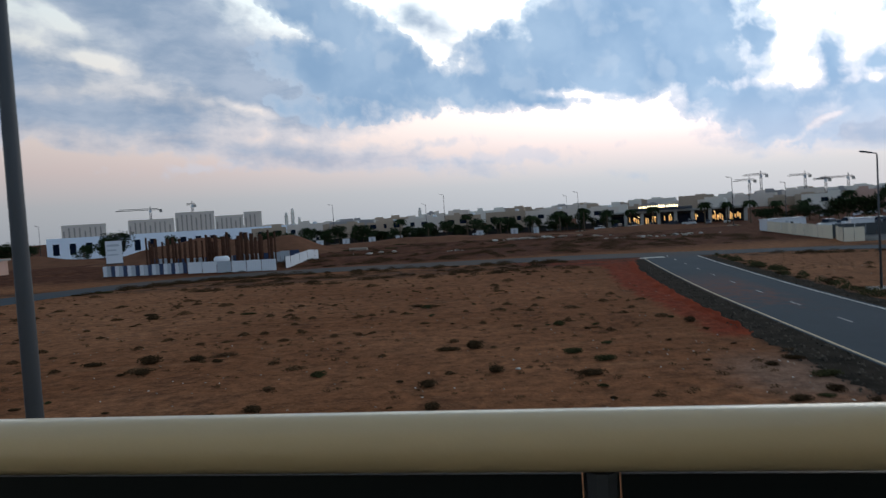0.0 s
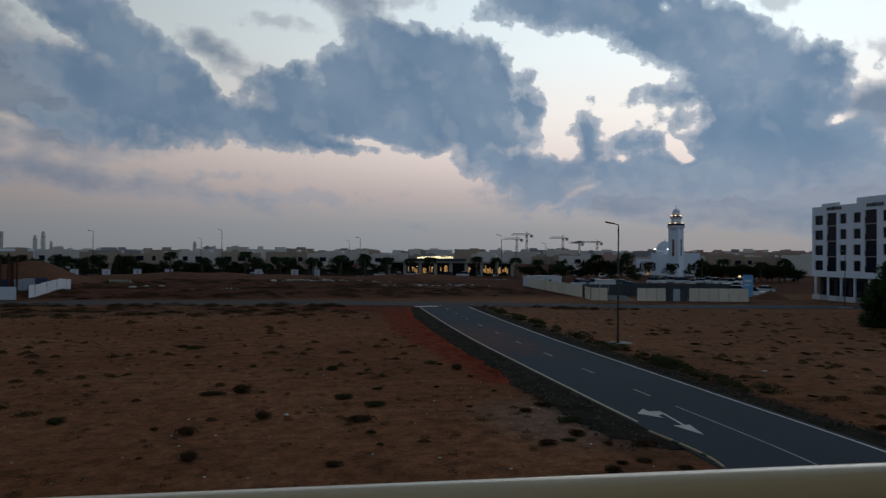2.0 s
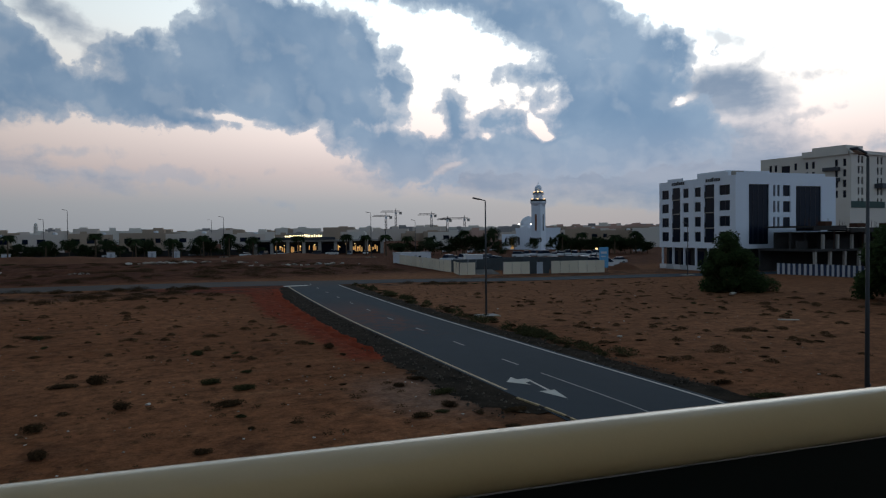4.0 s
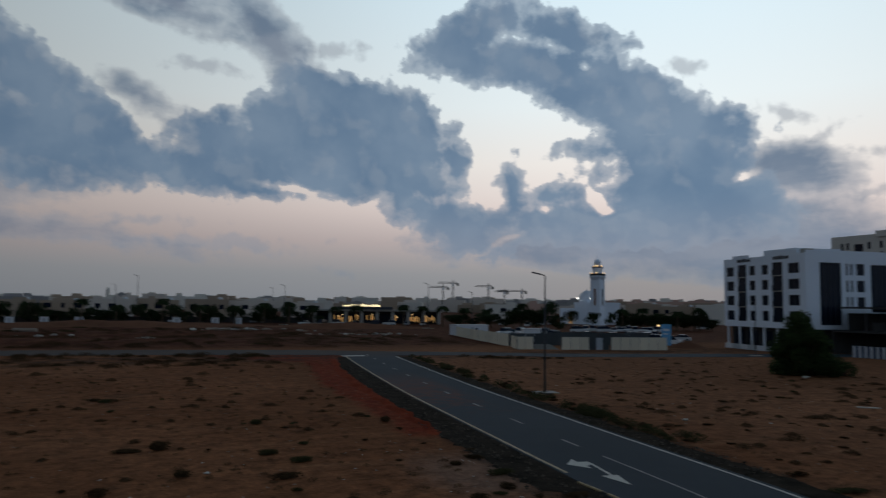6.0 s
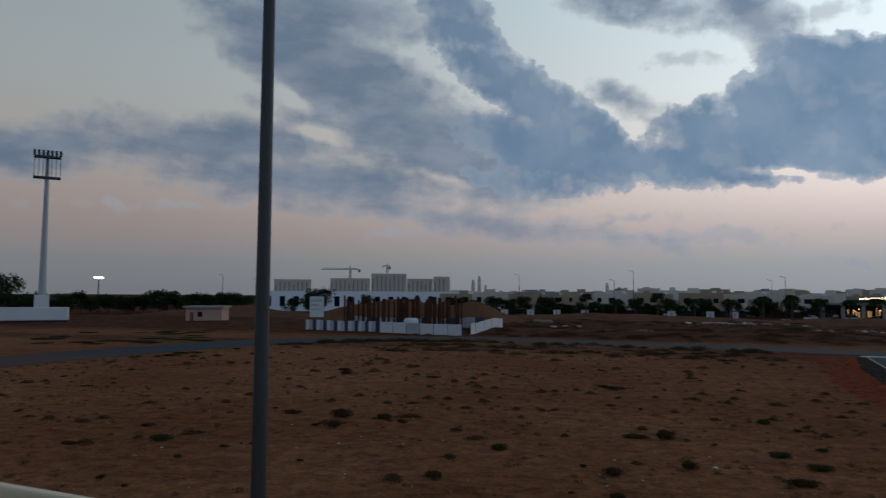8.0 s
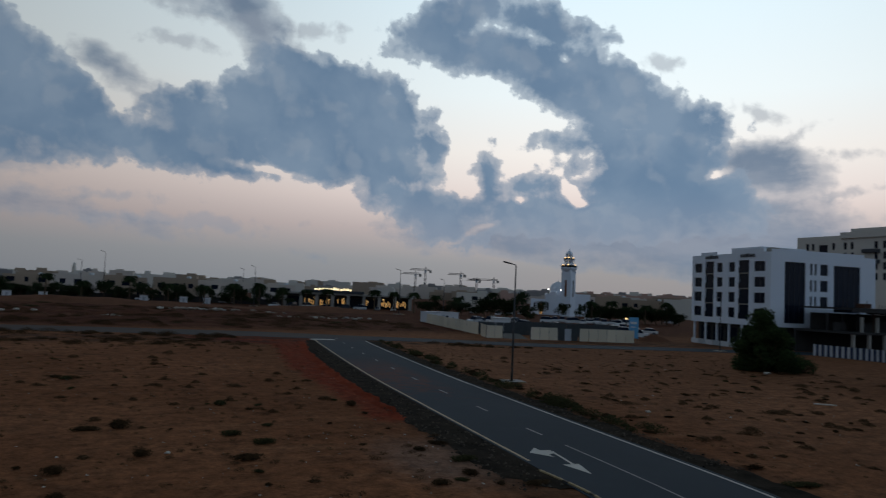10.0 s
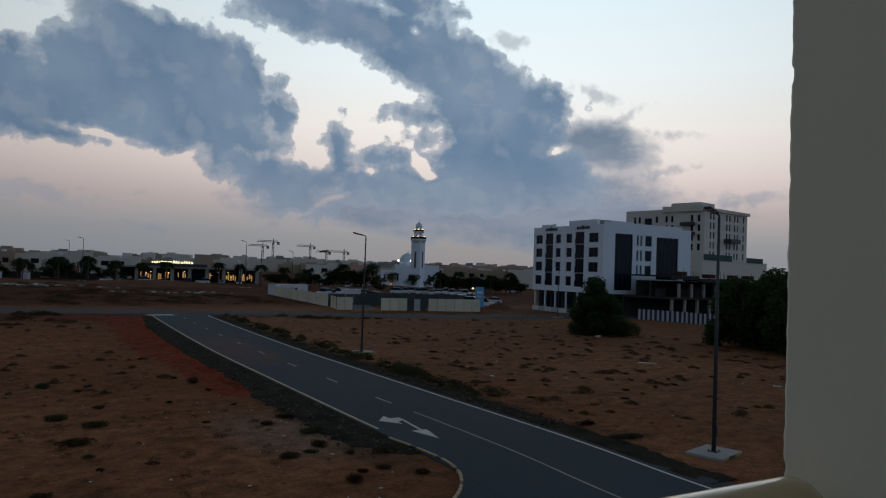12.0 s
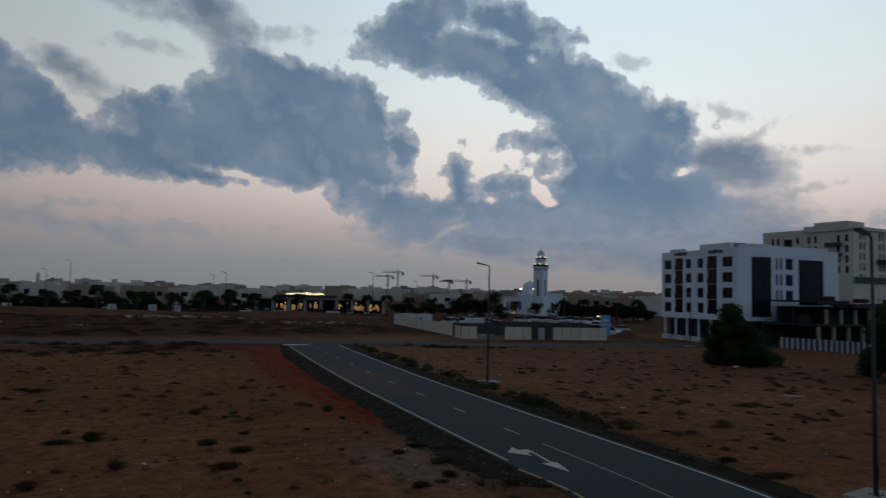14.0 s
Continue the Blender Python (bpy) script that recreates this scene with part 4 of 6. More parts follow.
def scrub_cover(name, spots, mat, label):
    """Low mats of scrub too many to count, joined: spots are (x, y, half length, half width, height, turn)."""
    r = random.Random(len(spots))
    bm = bmesh.new()
    for x, y, a, b, h, turn in spots:
        z, c, q = ground_z(x, y), math.cos(turn), math.sin(turn)
        for _ in range(int(90 + 260 * a)):
            u, v = r.gauss(0, 0.42), r.gauss(0, 0.42)
            w = max(0.0, 1 - u * u - v * v)
            p = Vector((x + (u * a * c - v * b * q), y + (u * a * q + v * b * c), z + h * w * r.random()))
            d = Vector((r.gauss(0, 1), r.gauss(0, 1), abs(r.gauss(0, 0.9)))).normalized()
            e = d.orthogonal().normalized()
            k = r.uniform(0.03, 0.075)
            bm.faces.new([bm.verts.new(p + d * k), bm.verts.new(p + e * k * 0.5), bm.verts.new(p - d * k), bm.verts.new(p - e * k * 0.5)])
    return tagged(part(name, bm, mat), label, "scrub", kind="stuff")


# a ragged row of dark scrub on the outer edge of the east verge
row = []
for i in range(70):
    p = FINE_ROAD[rng.randrange(int(len(FINE_ROAD) * 0.36), len(FINE_ROAD) - 40)]
    k = rng.uniform(0.3, 0.75)
    row.append((p.x + rng.uniform(5.4, 7.2), p.y, k * rng.uniform(1.0, 1.9), k, k * 0.75, rng.uniform(1.1, 1.8)))
scrub_cover("verge_scrub", row, SCRUB_GREEN, "dark scrub on the outer edge of the verge")
lot = []
while len(lot) < 190:
    x, y = rng.uniform(27, 72), rng.triangular(17, 82, 28)
    if noise.noise((x * 0.10, y * 0.13, 8)) > rng.uniform(-0.35, 0.5) or np.sqrt(((ROAD_PTS - (x, y)) ** 2).sum(1)).min() < 6.4:
        continue
    k = rng.uniform(0.14, 0.48)
    lot.append((x, y, k * rng.uniform(1.0, 2.4), k, k * 0.5, rng.uniform(0, 3.1)))
scrub_cover("lot_scrub", lot, SCRUB_PALE, "low brown scrub mats on the sandy lot")
lot = []
while len(lot) < 150:
    x, y = rng.uniform(-62, 17), rng.triangular(17, 98, 34)
    if noise.noise((x * 0.07, y * 0.07, 3)) > rng.uniform(-0.25, 0.55) or np.sqrt(((ROAD_PTS - (x, y)) ** 2).sum(1)).min() < 7.0 or abs(x) > y * 1.3 + 4:
        continue
    k = rng.uniform(0.12, 0.42) * (1.0 if y < 60 else 1.5)
    lot.append((x, y, k * rng.uniform(1.0, 2.0), k, k * 0.55, rng.uniform(0, 3.1)))
scrub_cover("sand_scrub", lot, SCRUB_PALE, "sparse low brown scrub on open sand")
strip = []
for i in range(120):
    q = rng.randrange(40, len(CROSS) - 45)
    p, side = CROSS[q], (CROSS[q + 1] - CROSS[q - 1]).normalized()
    at = Vector((p.x, p.y)) + Vector((side.y, -side.x)) * rng.uniform(5.6, 9.0)
    if 15 < at.x < 40:
        continue
    k = rng.uniform(0.35, 1.0)
    strip.append((at.x, at.y, k * rng.uniform(1.2, 2.6), k, k * 0.6, rng.uniform(-0.3, 0.3)))
for i in range(70):
    k = rng.uniform(0.4, 1.0)
    strip.append((rng.uniform(-32, 14), rng.uniform(82, 98), k * rng.uniform(1.2, 2.4), k, k * 0.5, rng.uniform(-0.4, 0.4)))
scrub_cover("roadside_scrub", strip, SCRUB, "dark dry scrub along the near edge of the cross road")
# thicker scrub along the verges
for i in range(50):
    p = ROAD[rng.randrange(20, len(ROAD) - 12)]
    if rng.random() < 0.55 or p.y > 34:
        x = p.x + rng.uniform(5.4, 7.2)
    else:
        x = p.x - rng.uniform(5.6, 7.6)
    s = rng.uniform(0.5, 1.1)
    plant_shrub(rng.randrange(6), x, p.y, s * 1.5, s, s * 0.6, rng.uniform(0, 6.3), "dry scrub along the road verge")
for i in range(40):
    q = rng.randrange(25, len(CROSS) - 30)
    p, side = CROSS[q], (CROSS[q + 1] - CROSS[q - 1]).normalized()
    s = rng.uniform(0.6, 1.5)
    at = Vector((p.x, p.y)) + Vector((side.y, -side.x)) * rng.uniform(7.0, 9.5)
    if not 15 < at.x < 40:
        plant_shrub(rng.randrange(6), *at, s * 1.7, s, s * 0.6, 0, "dry scrub along the road verge")


def verge_stones():
    """Loose stones on both gravel verges, too many to count."""
    r = random.Random(9)
    bm = bmesh.new()
    line = [p for p in FINE_ROAD if 22 < p.y < 80]
    for _ in range(1500):
        p = r.choice(line)
        off = r.uniform(-6.1, -3.6) if r.random() < 0.62 else r.uniform(4.0, 5.8)
        c, k = Vector((p.x + off + r.uniform(-0.1, 0.1), p.y + r.uniform(-0.2, 0.2), 0.03)), r.uniform(0.03, 0.11)
        a = r.uniform(0, 6.28)
        u, v = Vector((math.cos(a), math.sin(a), 0)) * k, Vector((-math.sin(a), math.cos(a), 0)) * k * r.uniform(0.5, 1)
        ring = [bm.verts.new(c + w) for w in (u, v, -u, -v)]
        top = bm.verts.new(c + Vector((0, 0, k * 0.8)) + u * 0.25)
        for i in range(4):
            bm.faces.new((ring[i], ring[(i + 1) % 4], top))
    return bm


tagged(part("verge_stones", verge_stones(), VERGE_STONE), "loose dark and grey stones on the gravel verges", "stones", kind="stuff")


def scatter(name, count, seed, area, size, mat, label, category, leafy):
    """Uncountable small ground cover as one object."""
    r = random.Random(seed)
    bm = bmesh.new()
    n = 0
    while n < count:
        x, y = r.uniform(area[0], area[1]), r.uniform(area[2], area[3])
        if np.sqrt(((ROAD_PTS - (x, y)) ** 2).sum(1)).min() < 6.0 or abs(x) > y * 1.25 + 5 or (leafy and noise.noise((x * 0.09, y * 0.09, 5)) < r.uniform(-0.5, 0.35)):
            continue
        z, s = ground_z(x, y), size * r.uniform(0.5, 1.7)
        if leafy:
            leaf_clump(bm, (x, y, z + s * 0.2), s, 60, s * 0.14, 0.4, r)
        else:
            a = r.uniform(0, 6.28)
            u, v = Vector((math.cos(a), math.sin(a), 0)) * s, Vector((-math.sin(a), math.cos(a), 0)) * s * r.uniform(0.5, 1)
            c = Vector((x, y, z))
            tip = [bm.verts.new(c + w) for w in (u, v, -u, -v)]
            apex = bm.verts.new(c + Vector((0, 0, s * 0.8)) + u * 0.3)
            for i in range(4):
                bm.faces.new((tip[i], tip[(i + 1) % 4], apex))
        n += 1
    return tagged(part(name, bm, mat), label, category, kind="stuff")


scatter("dry_tufts", 2000, 5, (-60, 75, 18, 98), 0.15, SCRUB_PALE, "sparse dry grass tufts on sand", "grass", True)
scatter("pebbles", 800, 6, (-45, 60, 17, 70), 0.045, STONE, "small pale stones strewn on sand", "stones", False)
for i in range(40):
    x, y = rng.uniform(-40, 50), rng.uniform(116, 200)
    s = rng.uniform(0.8, 2.2)
    plant_shrub(rng.randrange(6), x, y, s * 1.8, s, s * 0.5, 0, "dry scrub on the far lot")
far = []
for i in range(190):
    x, y = rng.uniform(-45, 56), rng.triangular(114, 200, 118)
    k = rng.uniform(0.5, 1.5)
    far.append((x, y, k * rng.uniform(1.3, 2.8), k, k * 0.45, rng.uniform(-0.4, 0.4)))
scrub_cover("far_scrub", far, SCRUB, "dark scrub mats on the lot beyond the cross road")
for i in range(26):
    x, y = polar(rng.uniform(-46, -33), rng.uniform(105, 140))
    s = rng.uniform(1.2, 2.6)
    plant_shrub(rng.choice((0, 3)), x, y, s * 2.2, s, s * 0.35, rng.uniform(0, 1), "low green scrub beyond the far road")


# ---- the balcony ----
RAIL_A = -0.1333
balcony = holder("balcony", pose(0.1027, 0.7662, 0, 0, 0, math.degrees(RAIL_A)), "balcony slab of a house", "balcony", kind="structure")
part("slab", boxes((-6.0, 1.307, -1.995, 0.10, 5.35, 5.58)), FLOOR_TILE, balcony)
part("wall_back", boxes((-6.0, 3.2, -2.25, -2.0, 0.0, 9.2)), PLASTER, balcony)
part("wall_below", boxes((-6.0, 1.307, -1.99, -0.02, 0.0, 5.345)), PLASTER, balcony)


def side_pier():
    """The plastered side wall that ends the balcony; its outer corner is chipped between courses."""
    bm = bmesh.new()
    n = 420
    rows = []
    for i in range(n + 1):
        z = 0.0 + (5.2 if i == 1 else 0.0) if i < 2 else 5.2 + 4.0 * (i - 1) / (n - 1)
        k = 0.003 * noise.noise((0, 0, z * 9)) + 0.003 * noise.noise((3, 0, z * 37))
        course = abs((z - 5.02) % 0.235 - 0.1175)
        if course > 0.105:
            k -= 0.010 * max(0.0, noise.noise((math.floor(z / 0.235 + 0.5) * 3.1, 0.4, 0)) + 0.35)
        rows.append([bm.verts.new(p) for p in ((1.312, -1.995, z), (1.312, 0.076 + k, z), (1.319, 0.084 + k, z), (1.56, 0.084, z), (1.56, -1.995, z))])
    for q, s in zip(rows, rows[1:]):
        for i in range(5):
            j = (i + 1) % 5
            bm.faces.new((q[i], q[j], s[j], s[i]))
    bm.faces.new(rows[0])
    bm.faces.new(rows[-1][::-1])
    bmesh.ops.recalc_face_normals(bm, faces=bm.faces)
    return bm


part("pier", side_pier(), PLASTER, balcony, "grey plastered pier with a chipped edge")

railing = holder("railing", pose(0.1027, 0.7662, 0, 0, 0, math.degrees(RAIL_A)), "cream enamelled pipe handrail over smoked glass panels", "railing")
bm = bmesh.new()
bend = [(1.205 + 0.06 * math.sin(a), 0, 6.6455 - 0.06 + 0.06 * math.cos(a)) for a in [radians(15 * i) for i in range(7)]]
tube(bm, [(-5.9, 0, 6.6455), (-3, 0, 6.6455), (0, 0, 6.6455), (1.1, 0, 6.6455), *bend, (1.265, 0, 5.584)], 0.0354, 24)
part("handrail", bm, RAIL_PAINT, railing, smooth=True)
POSTS = (-5.8, -4.6, -3.4, -2.2, -1.05, 0.10)
for x, x1 in zip(POSTS, (*POSTS[1:], 1.22)):
    part("post", tube(bmesh.new(), [(x, 0, 5.58), (x, 0, 6.612)], 0.02, 10), DARK_STEEL, railing)
    part("glass_panel", boxes((x + 0.022, x1 - 0.022, -0.006, 0.006, 5.60, 6.608)), BALCONY_GLASS, railing, "smoked glass infill panel")


# ---- hotel and the tower behind it ----
def building(name, m, label, w, d, h, mat, south, west, depth=0.35, z0=0.0, category="building", pane=WINDOW, roof_h=0.9, group=""):
    """A block with openings on its south (u along +x) and west (u from the corner northwards) faces.
    Holes are (u0, u1, z0, z1, depth, mullions)."""
    b = holder(name, m, label, category, group)
    bm = bmesh.new()
    for origin, u, n, length, holes in (((0, 0, 0), (1, 0, 0), (0, -1, 0), w, south), ((0, d, 0), (0, -1, 0), (-1, 0, 0), d, west)):
        wall_cells(bm, origin, u, n, length, z0, h, [q[:4] for q in holes], depth)

    def quad(*pts):
        bm.faces.new([bm.verts.new(p) for p in pts])
    quad((w, 0, z0), (w, d, z0), (w, d, h), (w, 0, h))
    quad((w, d, z0), (0, d, z0), (0, d, h), (w, d, h))
    quad((0, 0, z0), (0, d, z0), (w, d, z0), (w, 0, z0))
    part("wall", bm, mat, b)
    part("roof", boxes((0.25, w - 0.25, 0.25, d - 0.25, h - roof_h - 0.2, h - roof_h)), CONCRETE, b)
    for origin, u, n, holes in (((0, 0, 0), (1, 0, 0), (0, -1, 0), south), ((0, d, 0), (0, -1, 0), (-1, 0, 0), west)):
        for a, e, c, f, dep, mull in holes:
            win = part("window", pane_box(origin, u, n, a, e, c, f, depth - 0.08), pane, b)
            if mull >= 0:
                part("frame", frame_bars(origin, u, n, a, e, c, f, depth - 0.085, 0.08, mull), DARK_STEEL, win)
    return b


ROWS = [(13.6, 15.4), (10.8, 12.6), (7.95, 9.8), (5.1, 6.95)]
west, HL = [], 24.0
for a, b_, mull in ((0.037, 0.14, 1), (0.345, 0.42, 0), (0.50, 0.58, 0), (0.81, 0.935, 1)):
    for lo, hi in ROWS:
        west.append((a * HL, b_ * HL, lo, hi, 0.35, mull))
for a, b_ in ((0.19, 0.305), (0.625, 0.75)):
    west.append((a * HL, b_ * HL, 4.95, 15.7, 0.35, -1))
south = [(3.4, 8.65, 4.65, 15.4, 0.35, 3), (15.9, 22.9, 6.9, 15.2, 0.35, 4)]
for lo, hi in ((13.3, 15.3), (10.4, 12.4), (7.5, 9.5)):
    south += [(9.8, 10.4, lo, hi, 0.35, -1), (10.9, 11.5, lo, hi, 0.35, -1), (12.4, 14.4, lo, hi, 0.35, 0)]
hotel = building("hotel", pose(101.2, 85.2, 0, 0, 0, -8.5) @ Matrix.Diagonal((0.84, 0.9, 0.985, 1)), "white five-storey hotel block with dark glazing", 27.0, HL, 17.0, WHITE_PAINT, south, west, z0=3.9)
# balconies in the recesses
for a, b_ in ((0.19, 0.305), (0.625, 0.75)):
    y1, y0 = HL - a * HL, HL - b_ * HL
    for z in (5.0, 7.75, 10.6, 13.4):
        part("balcony_front", boxes((0.02, 0.10, y0 + 0.02, y1 - 0.02, z, z + 1.0)), GLAZING, hotel, "dark glass balcony front")
        part("balcony_slab", boxes((0.02, 0.26, y0 + 0.02, y1 - 0.02, z - 0.18, z - 0.004)), CONCRETE, hotel)
# shade under the overhang is put into this block's dark colour
part("ground_floor", boxes((1.6, 26.5, 1.5, HL - 0.6, 0, 3.895)), DARK_CONCRETE, hotel, "recessed ground floor with its shade in the dark colour")
for k in range(7):
    y = 0.5 + k * 3.75
    part("column", boxes((0.15, 0.55, y, y + 0.36, 0, 3.895), bevel=0.03), WHITE_PAINT, hotel)
for k in range(5):
    part("shop_glass", boxes((1.52, 1.59, 2.6 + k * 4.2, 5.6 + k * 4.2, 0.2, 3.2)), WINDOW, hotel)
for q in ((0.0, 0.3, 2.0, 11.0, 17.004, 17.7), (0.0, 0.3, 16.0, 21.0, 17.004, 17.5), (0.35, 24.0, 0.0, 0.3, 17.004, 17.5)):
    part("parapet", boxes(q), WHITE_PAINT, hotel)
for q in ((5, 15, 8, 17, 16.1, 18.5), (15.004, 23, 9, 17, 16.1, 18.0), (17, 19, 10, 13, 18.004, 18.7)):
    part("roof_room", boxes(q), WHITE_PAINT, hotel)
for q in ((4, 6, 4, 5.5, 16.1, 18.1), (7, 8.4, 4, 5.4, 16.1, 17.9)):
    part("roof_unit", boxes(q), CONCRETE, hotel)
for y0 in (15.3, 4.3):
    for k in range(7):
        part("sign_bar", boxes((-0.12, -0.03, y0 + k * 0.62, y0 + k * 0.62 + (0.42 if k != 3 else 0.5), 16.2, 16.75 if k != 3 else 16.9)), DARK_STEEL, hotel, "dark lettering bar" if k == 0 else "")

# raw concrete podium under construction before the hotel's south face
podium = holder("unfinished_building", pose(103.0, 71.7, 0, 0, 0, -4), "unfinished dark concrete frame with slabs on columns", "construction frame")
part("slab", boxes((0, 46, 0, 11.0, 3.55, 3.85)), DARK_CONCRETE, podium)
for x0, x1, y0, z in ((1.5, 9.0, 1.2, 7.4), (9.004, 17.0, 0.4, 7.0), (17.004, 27.0, 0.9, 6.7), (27.004, 46.0, 0.5, 7.1)):
    part("slab", boxes((x0, x1, y0, 11.0, z, z + 0.28)), DARK_CONCRETE, podium)
    part("edge_beam", boxes((x0, x1, y0 + 0.02, y0 + 0.3, z - 0.42, z - 0.004)), DARK_CONCRETE, podium)
part("back_wall", boxes((0, 46, 10.6, 10.9, 0, 3.545)), DARK_CONCRETE, podium)
part("back_wall", boxes((1.6, 46, 9.0, 9.2, 3.855, 6.65)), DARK_CONCRETE, podium)
rng = random.Random(61)
for k in range(14):
    x = 0.5 + k * 3.4
    part("column", boxes((x, x + 0.42, 0.25, 0.67, 0, 3.545)), CONCRETE, podium)
    if x > 1.6:
        part("column", boxes((x, x + 0.38, 1.5, 1.9, 3.855, 6.27)), CONCRETE, podium)
    part("column", boxes((x + 1.4, x + 1.8, 6.0, 6.4, 3.855, 6.69)), DARK_CONCRETE, podium)
    if k % 3 != 1 and k < 13:
        part("block_wall", boxes((x + 0.6, x + 3.2, 4.2, 4.4, 3.855, rng.uniform(4.6, 5.9))), DARK_CONCRETE, podium)
    if k % 2:
        part("prop", tube(bmesh.new(), [(x + 1.1, 0.5, 3.855), (x + 1.3, 0.5, 6.9)], 0.05, 5), RUST, podium)
for k in range(40):
    x = 2.0 + k * 1.08
    y, z = 1.6 + 3 * rng.random(), (7.68 if x < 9 else 7.28 if x < 17 else 6.98 if x < 27 else 7.38)
    part("rebar", tube(bmesh.new(), [(x, y, z), (x + rng.uniform(-0.15, 0.15), y, z + rng.uniform(0.5, 1.7))], 0.04, 4, False), RUST, podium)
for x, w in ((5.0, 1.6), (12.5, 2.2), (20.0, 1.4), (24.5, 2.0), (33.0, 2.4)):
    part("formwork", boxes((x, x + w, 2.0, 3.4, 7.7 if x < 9 else 7.4, (7.7 if x < 9 else 7.4) + 0.7), bevel=0.04), RUST, podium)

# tall cream tower
tw_s, tw_w = [], []
for r in range(6):
    z = 10.6 + r * 2.55
    for c in (2.6, 4.1, 6.6, 10.6, 12.1, 14.6, 16.1, 19.2):
        tw_s.append((c, c + 0.75, z, z + 1.75, 0.3, -1))
for r in range(4):
    z = 15.0 + r * 2.55
    for c in (2.5, 4.0, 9.5, 12.5, 14.2, 20.0, 22.0):
        tw_w.append((c, c + 0.8, z, z + 1.75, 0.3, -1))
tw_w.append((6.0, 8.4, 14.5, 24.0, 0.3, -1))
tower = building("apartment_tower", pose(160.5, 102.5, 0, 0, 0, 2) @ Matrix.Diagonal((1, 1, 0.975, 1)), "cream nine-storey apartment block behind the hotel", 21.5, 24.0, 26.2, CREAM_PAINT, tw_s, tw_w, depth=0.3)
part("roof_room", boxes((2.0, 9.0, 2.5, 11.0, 25.1, 28.0)), CREAM_PAINT, tower)
part("roof_step", boxes((-0.6, 0.0, 0.4, 12.0, 25.4, 26.9), (-0.6, 22.0, -0.6, -0.004, 25.5, 26.3)), CREAM_PAINT, tower)
for z in (21.6, 19.0):
    part("balcony", boxes((-1.2, -0.004, 2.6, 6.4, z, z + 0.9), bevel=0.1), DARK_STEEL, tower)
part("podium", boxes((-7.5, 24.5, -4.2, -0.7, 0, 12.4)), CREAM_PAINT, tower)
for x0, x1, z1 in ((-7.2, 5.9, 13.8), (13.5, 22.0, 13.6)):
    part("podium_parapet", boxes((x0, x1, -4.4, -4.204, 12.3, z1)), GREEN_NET, tower, "green-netted parapet")
part("scaffold_balcony", boxes((9.5, 14.5, -2.0, -0.004, 17.4, 18.5)), DARK_STEEL, tower)

# ---- hoardings ----
def hoarding(name, pts, mats, h, pitch, label, posts=True, group="site hoardings"):
    """A line of separate sheet panels on posts along plan points."""
    f = holder(name, pose(0, 0, 0), label, "fence", group)
    k = 0
    for (x0, y0), (x1, y1) in zip(pts, pts[1:]):
        L = math.hypot(x1 - x0, y1 - y0)
        n = max(1, round(L / pitch))
        a = math.atan2(y1 - y0, x1 - x0)
        for i in range(n):
            u = (i + 0.02) / n
            w = L / n * 0.96
            o = part("panel", ribbed(w, h), mats[k % len(mats)], f)
            z = max(0.0, ground_z(x0 + (x1 - x0) * u, y0 + (y1 - y0) * u))
            o.matrix_world = pose(x0 + (x1 - x0) * u, y0 + (y1 - y0) * u, z, 0, 0, math.degrees(a)) @ pose(0, 0, 0, random.uniform(-1.5, 1.5), random.uniform(-0.6, 0.6), 0)
            k += 1
        if posts:
            p = part("post", boxes((-0.05, 0.05, 0.05, 0.15, 0, h + 0.15)), DARK_STEEL, f)
            p.matrix_world = pose(x0, y0, 0, 0, 0, math.degrees(a))
    return f


def ribbed(w, h):
    """Corrugated sheet w by h, slightly thick."""
    bm = bmesh.new()
    n = 8
    for back in (0, 1):
        row = []
        for i in range(2 * n + 1):
            y = (0.03 if (i // 1) % 2 else 0.0) + back * 0.02
            row.append((bm.verts.new((w * i / (2 * n), y, 0.02)), bm.verts.new((w * i / (2 * n), y, h))))
        for p, q in zip(row, row[1:]):
            bm.faces.new((p[0], q[0], q[1], p[1]))
    return bm


hoarding("hoarding", [(66.9, 154.5), (62.0, 128.0), (58.6, 110.5)], [FENCE_CREAM], 2.15, 2.4, "cream sheet hoarding round a building site")
hoarding("hoarding", [(58.3, 109.0), (56.2, 103.0), (58.8, 102.2)], [FENCE_CREAM], 2.1, 1.6, "cream sheet hoarding at the site corner")
hoarding("hoarding", [(63.2, 100.5), (67.6, 99.0)], [FENCE_CREAM], 2.1, 1.5, "cream sheet hoarding with gaps between the sheets")
hoarding("hoarding", [(67.8, 99.2), (71.0, 98.1)], [FENCE_DARK, FENCE_GREY, FENCE_DARK], 2.0, 1.0, "dark grey mesh gate in the hoarding")
hoarding("hoarding", [(71.2, 97.9), (80.6, 95.2)], [FENCE_CREAM], 2.15, 1.6, "cream sheet hoarding along the far road")
hoarding("hoarding", [(60, 113), (68, 112), (86, 108)], [FENCE_DARK], 2.2, 1.6, "dark patched sheeting inside the building site")
hoarding("hoarding", [(72, 127), (84, 123), (97, 118)], [FENCE_DARK], 1.9, 1.8, "dark patched sheeting at the back of the site")
hoarding("hoarding", [(98.8, 75.2), (99.8, 67.5), (99.4, 57.0)], [FENCE_WHITE, FENCE_BLUE], 1.75, 0.42, "white and blue striped hoarding before the frame")
hoarding("hoarding", [(98.5, 100.5), (97.0, 92.0), (97.2, 78.0)], [FENCE_WHITE, FENCE_GREY], 0.9, 2.0, "low white and grey barrier before the hotel", False)
ramp_bm = bmesh.new()
